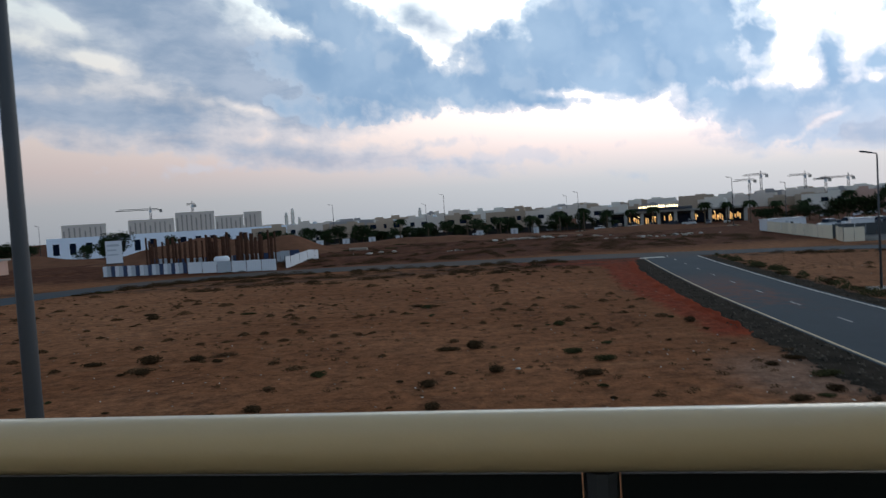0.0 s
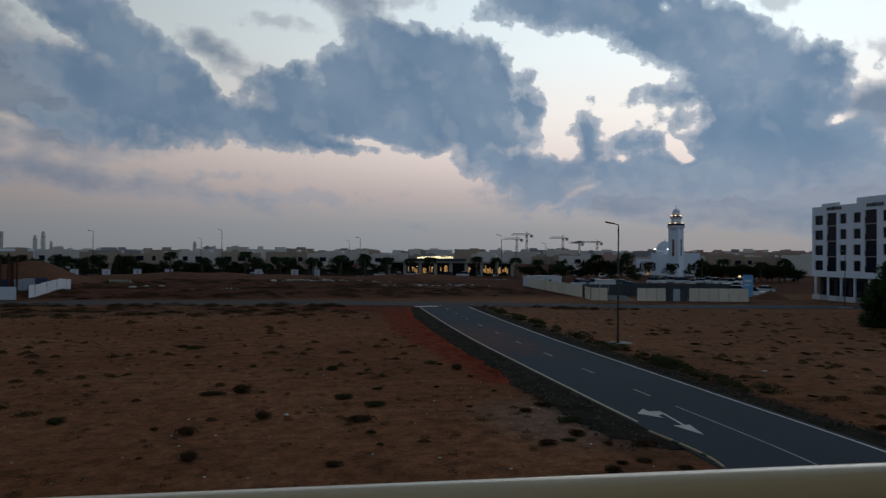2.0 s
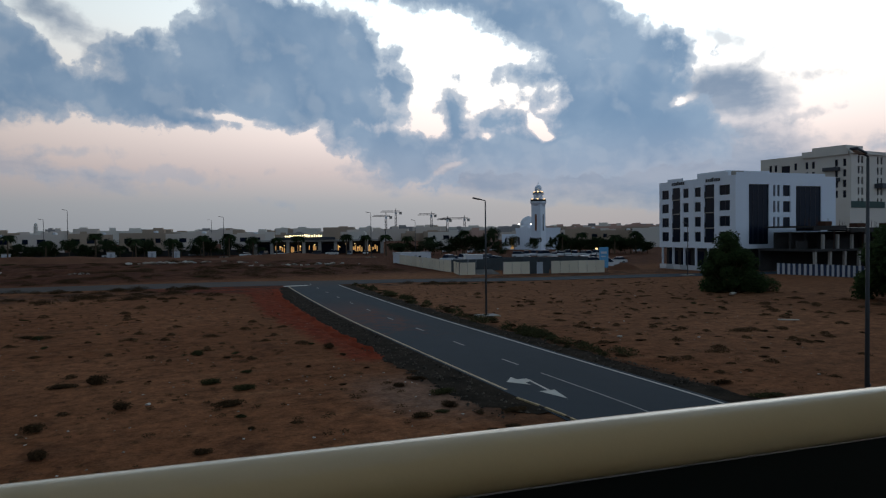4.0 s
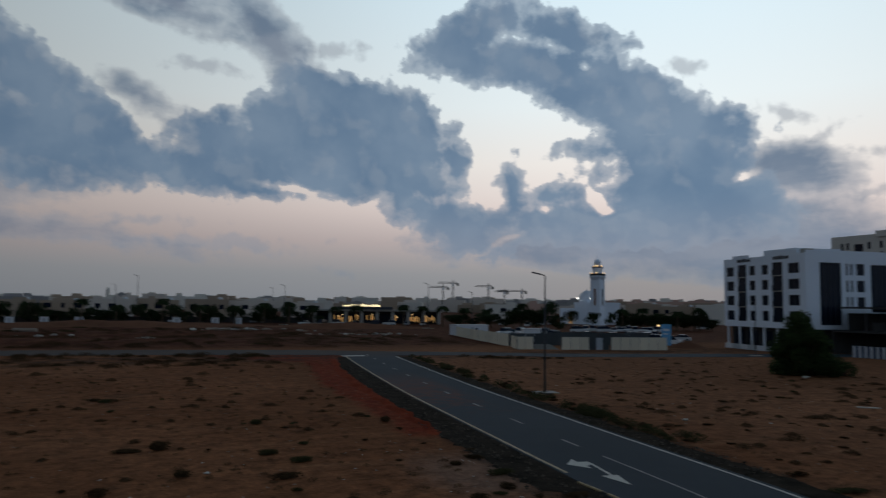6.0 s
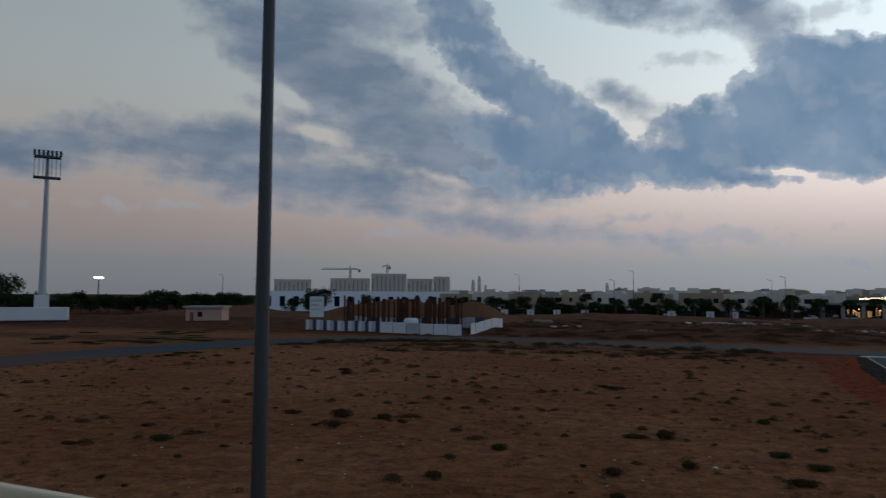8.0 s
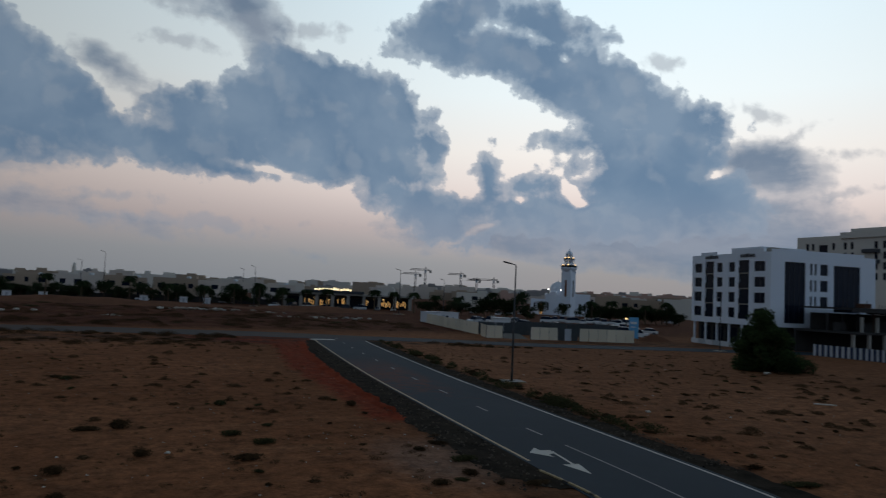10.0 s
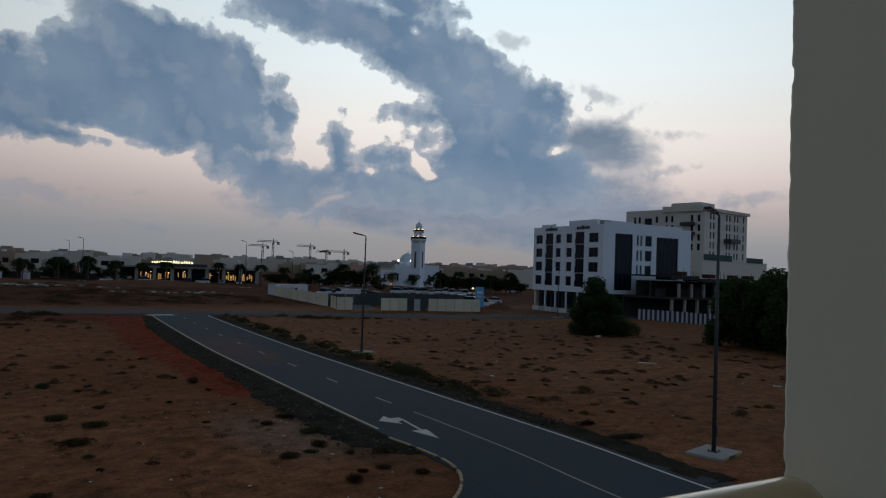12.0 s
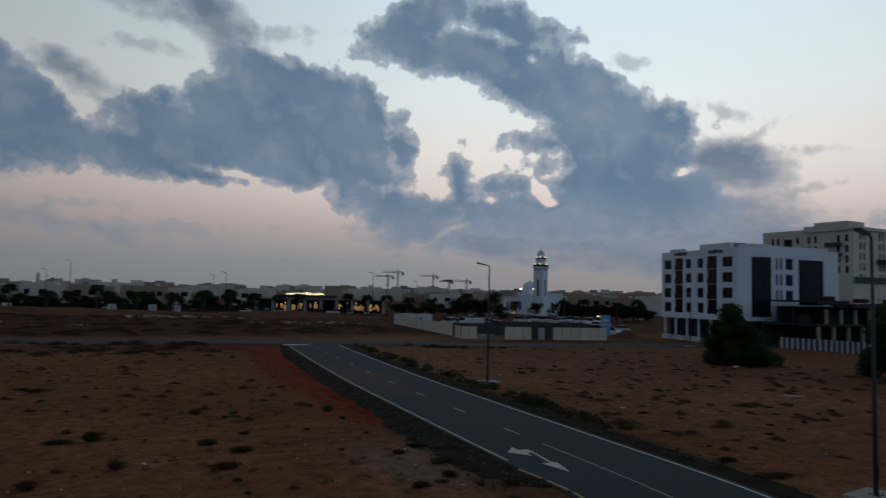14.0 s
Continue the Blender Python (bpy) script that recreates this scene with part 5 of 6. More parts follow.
ramp_bm.faces.new([ramp_bm.verts.new(p) for p in ((59.2, 102.3, 0.02), (63.0, 100.9, 0.02), (65.5, 108.0, 0.5), (61.0, 109.5, 0.5))])
bmesh.ops.solidify(ramp_bm, geom=ramp_bm.faces[:], thickness=0.15)
tagged(part("site_ramp", ramp_bm, FENCE_DARK), "dark blue-grey ramp into the building site", "ramp")

sign = holder("sign_panel", pose(83.6, 99.0, 0, 0, 0, -32), "tall light blue sign panel on posts", "sign")
part("board", boxes((-0.8, 0.8, -0.06, 0.06, 0.6, 4.3), bevel=0.02), SIGN_BLUE, sign)
part("text_bar", boxes((-0.55, 0.5, -0.075, -0.063, 3.1, 3.5), (-0.55, 0.3, -0.075, -0.063, 2.5, 2.7)), SIGN_WHITE, sign, "pale unreadable lettering bars")
for x in (-0.6, 0.6):
    part("post", boxes((x - 0.05, x + 0.05, 0.06, 0.16, 0, 4.2)), STEEL, sign)


def site_cabin(m, w, d, h, label):
    c = holder("site_cabin", m, label, "cabin")
    part("body", boxes((-w / 2, w / 2, -d / 2, d / 2, 0.15, h), bevel=0.05), SIGN_WHITE, c)
    part("roof", boxes((-w / 2 - 0.15, w / 2 + 0.15, -d / 2 - 0.15, d / 2 + 0.15, h + 0.004, h + 0.12)), FENCE_GREY, c)
    part("door", boxes((-0.4, 0.4, -d / 2 - 0.03, -d / 2 - 0.003, 0.2, 2.0)), FENCE_GREY, c)
    part("window", boxes((0.8, 1.5, -d / 2 - 0.02, -d / 2 - 0.003, 1.1, 1.8)), WINDOW, c)
    for sx in (-1, 1):
        part("skid", boxes((sx * w * 0.4 - 0.1, sx * w * 0.4 + 0.1, -d / 2, d / 2, 0, 0.145)), DARK_STEEL, c)
    return c


site_cabin(pose(70.5, 153, 0, 0, 0, 10), 9, 3, 2.5, "long white site cabin with a flat roof")
site_cabin(pose(68.5, 120, 0, 0, 0, -20), 3.4, 2.6, 2.7, "small white site cabin inside the hoarding")

# ---- the piling site across the road ----
hoarding("hoarding", [(-63.0, 123.0), (-54.5, 122.0), (-47.0, 120.5)], [FENCE_WHITE, FENCE_GREY, FENCE_BLUE], 1.9, 0.75, "grey and white patchwork hoarding")
hoarding("hoarding", [(-46.5, 119.5), (-30.6, 117.5)], [FENCE_WHITE, FENCE_WHITE, FENCE_GREY, FENCE_WHITE], 1.95, 2.6, "white sheet hoarding beside the road")
hoarding("hoarding", [(-30.0, 121.5), (-29.2, 146.5)], [FENCE_WHITE], 2.0, 3.0, "white sheet hoarding running back from the road")
hoarding("hoarding", [(-62, 140), (-31, 137)], [FENCE_BLUE, FENCE_GREY, FENCE_GREY], 2.2, 2.0, "blue-grey sheeting behind the piling site")
rng = random.Random(23)
for k in range(32):
    az = -24.2 + 9.6 * (k / 31) + rng.uniform(-0.15, 0.15)
    y = rng.uniform(125.5, 136)
    x = y * math.tan(radians(az))
    h = rng.uniform(5.2, 7.0)
    c = holder("pile_casing", pose(x, y, 0), "rusty brown steel pile standing upright", "pile", "site piles")
    bm = bmesh.new()
    r = rng.uniform(0.17, 0.42)
    tube(bm, [(0, 0, 0), (0.02, 0, h)], r, 8)
    part("shaft", bm, RUST, c)
    part("collar", lathe(bmesh.new(), [(r + 0.06, h * 0.55), (r + 0.06, h * 0.55 + 0.25)], 8), RUST, c)
tank = holder("water_tank", pose(-41.5, 122.5, 0), "white plastic water tank on a stand", "tank")
part("drum", lathe(bmesh.new(), [(0.02, 1.3), (1.35, 1.35), (1.4, 2.3), (1.1, 2.75), (0.02, 2.8)], 14), SIGN_WHITE, tank, smooth=True)
part("stand", boxes((-1.2, 1.2, -1.0, 1.0, 0, 1.3)), RUST, tank)

board = holder("site_board", pose(-61.5, 124.5, 0, 0, 0, 24), "white site board on a steel frame", "sign")
part("board", boxes((-1.35, 1.35, -0.06, 0.06, 2.6, 6.6)), SIGN_WHITE, board)
part("text_bar", boxes((-1.1, 0.9, -0.08, -0.063, 5.6, 6.0), (-1.1, 0.4, -0.08, -0.063, 4.8, 5.1), (-1.1, 0.7, -0.08, -0.063, 4.0, 4.25)), FENCE_GREY, board, "grey unreadable lettering bars")
for x in (-1.3, 1.3):
    part("post", boxes((x - 0.09, x + 0.09, 0.07, 0.25, 0, 6.6)), STEEL, board)
part("brace", boxes((-1.2, 1.2, 0.1, 0.2, 1.2, 1.35), (-1.2, 1.2, 0.1, 0.2, 2.4, 2.55)), STEEL, board)


def mound(name, x, y, rx, ry, h, seed, label):
    bm = bmesh.new()
    n, m = 14, 36
    prev = None
    for i in range(n + 1):
        u = i / n
        ring = []
        for j in range(m):
            a = j * math.tau / m
            k = 1 + 0.22 * noise.noise((math.cos(a) * 1.5 + seed, math.sin(a) * 1.5, 0))
            px, py = rx * u * k * math.cos(a), ry * u * k * math.sin(a)
            hz = h * (math.cos(min(1, u) * math.pi) * 0.5 + 0.5) * (1 + 0.4 * noise.noise((px * 0.09 + seed, py * 0.09, 1))) - 0.08 + 0.2 * noise.noise((px * 0.4, py * 0.4, seed)) * (1 - u)
            ring.append(bm.verts.new((px, py, hz)))
        if prev:
            for j in range(m):
                bm.faces.new((prev[j], ring[j], ring[(j + 1) % m], prev[(j + 1) % m]))
        prev = ring
    bmesh.ops.remove_doubles(bm, verts=bm.verts, dist=0.001)
    ob = part(name, bm, SPOIL, smooth=True)
    ob.matrix_world = pose(x, y, ground_z(x, y))
    return tagged(ob, label, "earth mound")


mound("earth_mound", -66, 182, 36, 16, 5.6, 1, "broad brown mound of excavated earth")
mound("earth_mound", -46, 176, 20, 12, 4.4, 5, "brown mound of excavated earth")
mound("earth_mound", -125, 195, 40, 14, 3.2, 8, "low brown earth bank beyond the road")
mound("earth_mound", 90, 101, 4.5, 3.0, 1.3, 2, "small dark earth heap by the sign")
mound("earth_mound", -10, 205, 60, 9, 1.6, 12, "low brown earth bank before the villas")
mound("earth_mound", 52, 205, 34, 9, 1.7, 15, "low brown earth bank before the shops")

hut = holder("hut", pose(-103.9, 150.8, 0, 0, 0, 20) @ Matrix.Diagonal((0.92, 1.2, 1.2, 1)), "small pink rendered hut with a pale flat roof", "hut")
part("wall", boxes((-4.6, 4.6, -3, 3, 0, 3.0)), PINK_PAINT, hut)
part("roof", boxes((-5.2, 5.2, -3.6, 3.6, 3.004, 3.35)), CONCRETE, hut)
part("door", boxes((-3.6, -2.6, -3.03, -3.004, 0, 2.1)), BRONZE, hut)
part("window", boxes((-1.6, -0.4, -3.03, -3.004, 1.2, 2.2)), WINDOW, hut)

# ---- far buildings ----
# mosque with its minaret
MX, MY = polar(35.0, 290)
minaret = holder("minaret", pose(MX, MY, 0, 0, 0, -63) @ Matrix.Diagonal((0.80, 0.80, 0.935, 1)), "white minaret with lit balconies and a small dome", "minaret")
part("base", boxes((-2.82, 2.82, -2.82, 2.82, 0, 7.9), bevel=0.1), WHITE_PAINT, minaret)
part("shaft", boxes((-2.75, 2.75, -2.75, 2.75, 7.904, 20.6), bevel=0.35), WHITE_PAINT, minaret)
for s, (a, b_) in enumerate(((-0.55, 0.55),)):
    part("grille", boxes((a, b_, -2.80, -2.752, 8.5, 15.6)), BRONZE, minaret, "bronze window grille")
    part("grille", boxes((-2.80, -2.752, a, b_, 8.5, 15.6)), DARK_STEEL, minaret)
    part("grille", boxes((2.752, 2.80, a, b_, 8.5, 15.6)), DARK_STEEL, minaret)
part("cornice", lathe(bmesh.new(), [(2.9, 19.2), (3.9, 20.4), (4.1, 20.7), (4.1, 21.2), (0.5, 21.2)], 16), WHITE_PAINT, minaret)
part("balcony_rail", lathe(bmesh.new(), [(3.95, 21.2), (3.95, 22.1), (3.8, 22.1), (3.8, 21.2)], 16), DARK_CONCRETE, minaret)
part("upper_shaft", lathe(bmesh.new(), [(2.3, 21.2), (2.3, 23.9), (2.8, 24.2), (2.8, 24.6), (0.4, 24.6)], 14), WHITE_PAINT, minaret)
part("upper_rail", lathe(bmesh.new(), [(2.7, 24.6), (2.7, 25.2), (2.6, 25.2), (2.6, 24.6)], 14), DARK_CONCRETE, minaret)
part("lantern", lathe(bmesh.new(), [(1.5, 24.6), (1.5, 26.0), (1.75, 26.2), (1.8, 27.0), (1.4, 27.8), (0.6, 28.4), (0.15, 28.6), (0.1, 29.8), (0.01, 30.1)], 14), WHITE_PAINT, minaret, smooth=True)
for z, r in ((22.15, 3.0), (25.25, 2.05)):
    for k in range(4):
        a = k * math.pi / 2 - 1.2
        part("uplight", boxes((r * math.cos(a) - 0.3, r * math.cos(a) + 0.3, r * math.sin(a) - 0.3, r * math.sin(a) + 0.3, z, z + 0.35)), WARM_LIGHT, minaret, "warm uplight")

mosque = holder("mosque", pose(*polar(35.0, 302), 0, 0, 0, -35), "white mosque hall with a pale dome", "mosque")
part("hall", boxes((-9.5, 9.0, -3, 14, 0, 8.6), bevel=0.15), WHITE_PAINT, mosque)
part("side_hall", boxes((-15.5, -9.504, -2, 12, 0, 6.6), bevel=0.12), WHITE_PAINT, mosque)
part("stair_tower", boxes((-7.6, -4.8, -3.6, 0, 0, 9.9), bevel=0.1), WHITE_PAINT, mosque)
part("parapet", boxes((-9.7, 9.2, -3.2, -3.004, 8.1, 9.2)), WHITE_PAINT, mosque)
part("drum", lathe(bmesh.new(), [(3.5, 8.6), (3.5, 10.4), (0.2, 10.4)], 20, -4.4, 7), WHITE_PAINT, mosque)
part("dome", lathe(bmesh.new(), [(3.3, 10.4), (3.45, 11.2), (3.2, 12.3), (2.4, 13.3), (1.3, 14.0), (0.2, 14.4), (0.06, 15.3)], 20, -4.4, 7), DOME_GREY, mosque, smooth=True)
for x in (-8.2, -2.9):
    part("lamp_post", boxes((x - 0.06, x + 0.06, -3.9, -3.78, 8.6, 10.8)), STEEL, mosque)
    part("floodlight", boxes((x - 0.32, x + 0.32, -4.3, -3.9, 10.5, 11.0)), COLD_LIGHT, mosque, "white floodlight")
for x, z0, z1 in ((-14.2, 2.2, 4.8), (-12.4, 2.2, 4.8), (-10.9, 2.2, 4.8)):
    part("arch_window", boxes((x, x + 0.7, -2.03, -2.004, z0, z1)), WINDOW, mosque)
for x in (-8.6, -3.6, 4.6, 6.6):
    part("arch_window", boxes((x, x + 0.7, -3.03, -3.004, 2.0, 5.2)), WINDOW, mosque)
part("doorway", boxes((-11.6, -10.6, -2.35, -2.034, 0.3, 4.6)), SHOP_LIGHT, mosque, "lit doorway")


def villa(k, az, d, w, h, mat, label="two-storey villa with small dark windows"):
    x, y = polar(az, d)
    r = random.Random(k)
    south = []
    n = max(2, int(w / 4.5))
    for i in range(n):
        u = (i + 0.5) * w / n
        for z in (1.2, 4.6):
            if r.random() < 0.8:
                ww = r.choice((0.6, 0.9, 1.3))
                south.append((u - ww, u + ww, z, z + 1.7, 0.3, -1))
    v = building("villa", pose(x - w / 2 * math.cos(radians(az)), y + w / 2 * math.sin(radians(az)), 0, 0, 0, -az), label, w, 12, h, mat, south, [], depth=0.3, category="house", group="villas", roof_h=0.8)
    a = r.uniform(0.15, 0.6) * w
    part("stair_room", boxes((a, a + r.uniform(3, 5), 2, 7, h - 0.9, h + r.uniform(0.4, 1.4))), mat, v)
    if r.random() < 0.6:
        part("porch", boxes((w * 0.3, w * 0.62, -2.2, -0.004, 0, 3.4)), mat, v)
    part("roof_tank", lathe(bmesh.new(), [(0.9, h - 0.8), (0.9, h + 0.7), (0.3, h + 0.9), (0.02, h + 0.9)], 9, w * 0.8, 8), SIGN_WHITE, v)
    return v


rng = random.Random(31)
az, k = -15.0, 0
while az < 12.0:
    w = rng.uniform(13, 21)
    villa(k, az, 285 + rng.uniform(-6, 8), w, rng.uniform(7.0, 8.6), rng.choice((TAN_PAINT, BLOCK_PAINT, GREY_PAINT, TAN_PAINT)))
    az += math.degrees(w / 285) + rng.uniform(0.1, 0.6)
    k += 1
for az in (27.5, 30.2, 38.5, 41.2, 43.8):
    villa(k, az, 330 + rng.uniform(-10, 20), 17, rng.uniform(7.5, 9.0), rng.choice((TAN_PAINT, PINK_PAINT, CREAM_PAINT)))
    k += 1
wall_run = holder("villa_wall", pose(0, 0, 0), "low dark boundary wall before the villas", "wall", kind="structure")
for i in range(22):
    a0 = -15.5 + i * 1.26
    o = part("wall_panel", boxes((-3.0, 3.0, -0.12, 0.12, 0, 2.0)), DARK_CONCRETE, wall_run)
    o.matrix_world = pose(*polar(a0 + 0.6, 264), 0, 0, 0, -a0)
for i, a0 in enumerate((-11.1, -9.0, -6.9, -4.7, 1.9, 4.7, 6.4)):
    g = holder("gate_house", pose(*polar(a0, 243), 0, 0, 0, -a0) @ Matrix.Scale(0.85, 4), "small white gate kiosk before the villas", "kiosk", "gate kiosks")
    part("body", boxes((-1.4, 1.4, -0.9, 0.9, 0, 2.5), bevel=0.05), SIGN_WHITE, g)
    part("cap", boxes((-1.55, 1.55, -1.05, 1.05, 2.504, 2.7)), CONCRETE, g)
    part("door", boxes((-0.4, 0.4, -0.93, -0.904, 0, 2.0)), FENCE_GREY, g)

# shops with a lit sign
shops = holder("shop_row", pose(*polar(17.2, 262), 0, 0, 0, -17.2), "low dark shop row with warm lit fronts", "shops")
part("back_wall", boxes((-24, 24, 4, 14, 0, 4.9)), DARK_CONCRETE, shops)
part("canopy", boxes((-25, 25, -2.0, 3.99, 4.6, 5.3), bevel=0.08), CONCRETE, shops)
part("sign_beam", boxes((-15, 6, -2.6, -2.01, 5.304, 6.3), bevel=0.05), DARK_STEEL, shops)
for i in range(9):
    x = -23 + i * 5.7
    part("pillar", boxes((x, x + 1.1, -1.6, -0.6, 0, 4.595)), CONCRETE, shops)
rng = random.Random(8)
for i in range(8):
    x = -21.6 + i * 5.7
    part("shop_front", boxes((x, x + 4.0, 3.6, 3.98, 0.3, 3.6)), WINDOW, shops)
    if i in (0, 4):
        continue
    for k in range(5):
        if rng.random() < (0.35 if i not in (1, 6) else 0.1):
            continue
        z = rng.uniform(0.5, 1.6)
        part("display", boxes((x + 0.1 + k * 0.78, x + 0.1 + k * 0.78 + rng.uniform(0.3, 0.6), 3.5, 3.596, z, rng.uniform(2.3, 3.4))), SHOP_LIGHT, shops, "warm lit shop display")
    for k in range(rng.choice((1, 2, 2, 3))):
        q, z = x + rng.uniform(0, 3.6), rng.uniform(1.6, 3.6)
        part("lamp", boxes((q, q + 0.35, 2.6, 2.9, z, z + 0.3)), WARM_LIGHT, shops, "warm shop lamp")
# the sign's writing, as plain lit bars in two groups
for x0, x1 in ((-12.0, -7.2), (-6.8, -3.4), (-2.6, 1.4)):
    x = x0
    while x < x1:
        w = rng.uniform(0.30, 0.6)
        low = rng.uniform(0.05, 0.25)
        part("sign_letter", boxes((x, x + w, -2.5, -2.38, 6.30 + (low if x0 >= 0 else 0.004), 6.85 + rng.uniform(-0.15, 0.4))), SIGN_LIGHT, shops, "lit cream sign bar")
        x += w + rng.uniform(0.22, 0.4)

for i, az in enumerate((-4.6, -2.3, 0.9, 3.6, 6.2, 8.4, 10.3, 12.1, 13.9, 15.6, 19.4, 21.0, 22.6, 24.4, 26.2, 29.0, 36.9, 38.4, 41.0, 42.6)):
    p = palm(60 + i, random.Random(i).uniform(5.2, 7.6))
    p.matrix_world = pose(*polar(az, 232 + 4 * (i % 3)), 0, 0, 0, i * 40)

TREES = [tree(70 + i, 6.0, 5.6, 1300, 0.24, label="round dark street tree before the buildings") for i in range(4)]
TREES_USED = [False] * 4


def plant_tree(i, x, y, s, sx=None):
    m = Matrix.Translation((x, y, 0)) @ Matrix.Rotation(i * 1.7, 4, "Z") @ Matrix.Diagonal(((sx or s), (sx or s), s, 1))
    j = i % 4
    if not TREES_USED[j]:
        TREES[j].matrix_world = m
        TREES_USED[j] = True
        return TREES[j]
    return copy_thing(TREES[j], m)


rng = random.Random(77)
n = 0
az = -15.5
while az < 13:
    plant_tree(n, *polar(az, 256 + rng.uniform(-3, 5)), rng.uniform(0.55, 1.1), rng.uniform(0.7, 1.15))
    az += rng.choice((0.25, 0.35, 0.5, 0.85))
    n += 1
for az, d, s, sx in ((28.8, 205, 1.0, 1.4), (29.9, 204, 1.2, 1.6), (30.9, 206, 1.35, 1.7), (31.8, 204, 1.1, 1.3), (33.0, 250, 0.95, 0.7), (34.6, 262, 1.0, 1.0), (36.0, 258, 0.8, 0.9)):
    plant_tree(n, *polar(az, d), s, sx)
    n += 1
for i in range(17):
    plant_tree(n, *polar(36.8 + i * 0.42, 238 + rng.uniform(-6, 6)), rng.uniform(0.75, 1.0), 1.1)
    n += 1
for i in range(9):
    plant_tree(n, *polar(23.4 + i * 0.62, 236 + rng.uniform(-6, 6)), rng.uniform(0.6, 0.9), 1.0)
    n += 1
for i in range(30):
    plant_tree(n, *polar(-48.5 + i * 0.58, 262 + rng.uniform(-8, 8)), rng.uniform(0.95, 1.3), 1.35)
    n += 1
for az, d, s in ((-26.7, 236, 1.7), (-25.9, 238, 1.45), (-28.2, 240, 1.1), (-22.4, 240, 1.1), (-21.4, 240, 1.0), (-18.6, 242, 0.9), (-17.0, 244, 0.9), (-48, 232, 1.9)):
    plant_tree(n, *polar(az, d), s, s)
    n += 1

# long white building and the big unfinished block on the left
wl = []
for i in range(16):
    wl.append((2 + i * 5.6, 4.2 + i * 5.6, 2.0, 6.2, 0.3, -1))
x, y = polar(-30.6, 300)
building("warehouse", pose(x, y, 0, 0, 0, 22), "long white two-storey block with tall dark windows", 92, 14, 8.4, WHITE_PAINT, wl, [], depth=0.3)
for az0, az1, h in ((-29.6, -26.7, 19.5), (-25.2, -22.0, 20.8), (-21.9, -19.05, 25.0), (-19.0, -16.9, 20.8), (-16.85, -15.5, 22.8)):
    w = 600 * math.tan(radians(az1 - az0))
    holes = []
    # tall unglazed slots, backed by panes with the shade in their colour
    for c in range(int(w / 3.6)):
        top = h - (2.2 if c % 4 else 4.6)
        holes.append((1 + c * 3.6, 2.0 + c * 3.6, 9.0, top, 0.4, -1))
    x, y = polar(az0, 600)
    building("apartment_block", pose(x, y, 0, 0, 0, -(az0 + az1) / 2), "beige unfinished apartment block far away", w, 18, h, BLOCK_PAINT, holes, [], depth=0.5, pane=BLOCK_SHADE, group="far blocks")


def crane(az, d, h, jib_l, jib_r, turn):
    c = holder("tower_crane", pose(*polar(az, d), 0, 0, 0, -az + turn), "thin steel tower crane far away", "crane", "cranes")
    bm = bmesh.new()
    for sx in (-0.9, 0.9):
        for sy in (-0.9, 0.9):
            tube(bm, [(sx, sy, 0), (sx, sy, h)], 0.32, 4, False)
    for i in range(int(h / 4)):
        tube(bm, [(-0.9, -0.9, i * 4), (0.9, -0.9, i * 4 + 4)], 0.2, 4, False)
    part("mast", bm, DARK_STEEL, c)
    bm = bmesh.new()
    tube(bm, [(-jib_l, 0, h + 1), (jib_r, 0, h + 1)], 0.32, 4)
    tube(bm, [(-jib_l * 0.9, 0, h + 2.4), (jib_r * 0.7, 0, h + 2.4)], 0.3, 4)
    part("jib", bm, DARK_STEEL, c)
    part("cab", boxes((-1.2, 1.2, -1.2, 1.2, h - 2, h + 1.2)), FENCE_GREY, c)
    part("counterweight", boxes((jib_r - 3, jib_r, -1, 1, h - 1.8, h + 0.8)), CONCRETE, c)
    bm = bmesh.new()
    tube(bm, [(0, 0, h + 1), (0, 0, h + 5)], 0.35, 4)
    part("apex", bm, DARK_STEEL, c)
    return c


for az, el, l, r in ((23.4, 1.75, 18, 7), (22.6, 1.4, 16, 7), (26.3, 1.5, 16, 6), (29.0, 1.15, 28, 6), (27.6, 1.1, 12, 5), (-23.6, 1.95, 34, 12), (-20.6, 2.2, 6, 4)):
    crane(az, 820, 7 + 820 * math.tan(radians(el)), l, r, 0)


# far town along the horizon
rng = random.Random(101)
for i in range(150):
    az = -16 + i * 0.43 + rng.uniform(-0.2, 0.2)
    d = rng.uniform(650, 1150)
    if az > 46:
        continue
    w, h = rng.uniform(14, 42), 7 + d * math.tan(radians(rng.uniform(0.05, 0.62 if az > -2 else 0.35)))
    b = holder("far_house", pose(*polar(az, d), 0, 0, 0, -az + rng.uniform(-15, 15)), "low pale house in the distant town", "house", "distant town")
    # whitish houses, with distance haze put into the paler paints
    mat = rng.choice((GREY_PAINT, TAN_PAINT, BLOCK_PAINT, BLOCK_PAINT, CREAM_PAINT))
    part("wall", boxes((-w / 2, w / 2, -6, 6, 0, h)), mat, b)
    a = rng.uniform(-0.4, 0.1) * w
    part("roof_room", boxes((a, a + w * 0.3, -3, 3, h + 0.004, h + rng.uniform(1.0, 3.0))), mat, b)
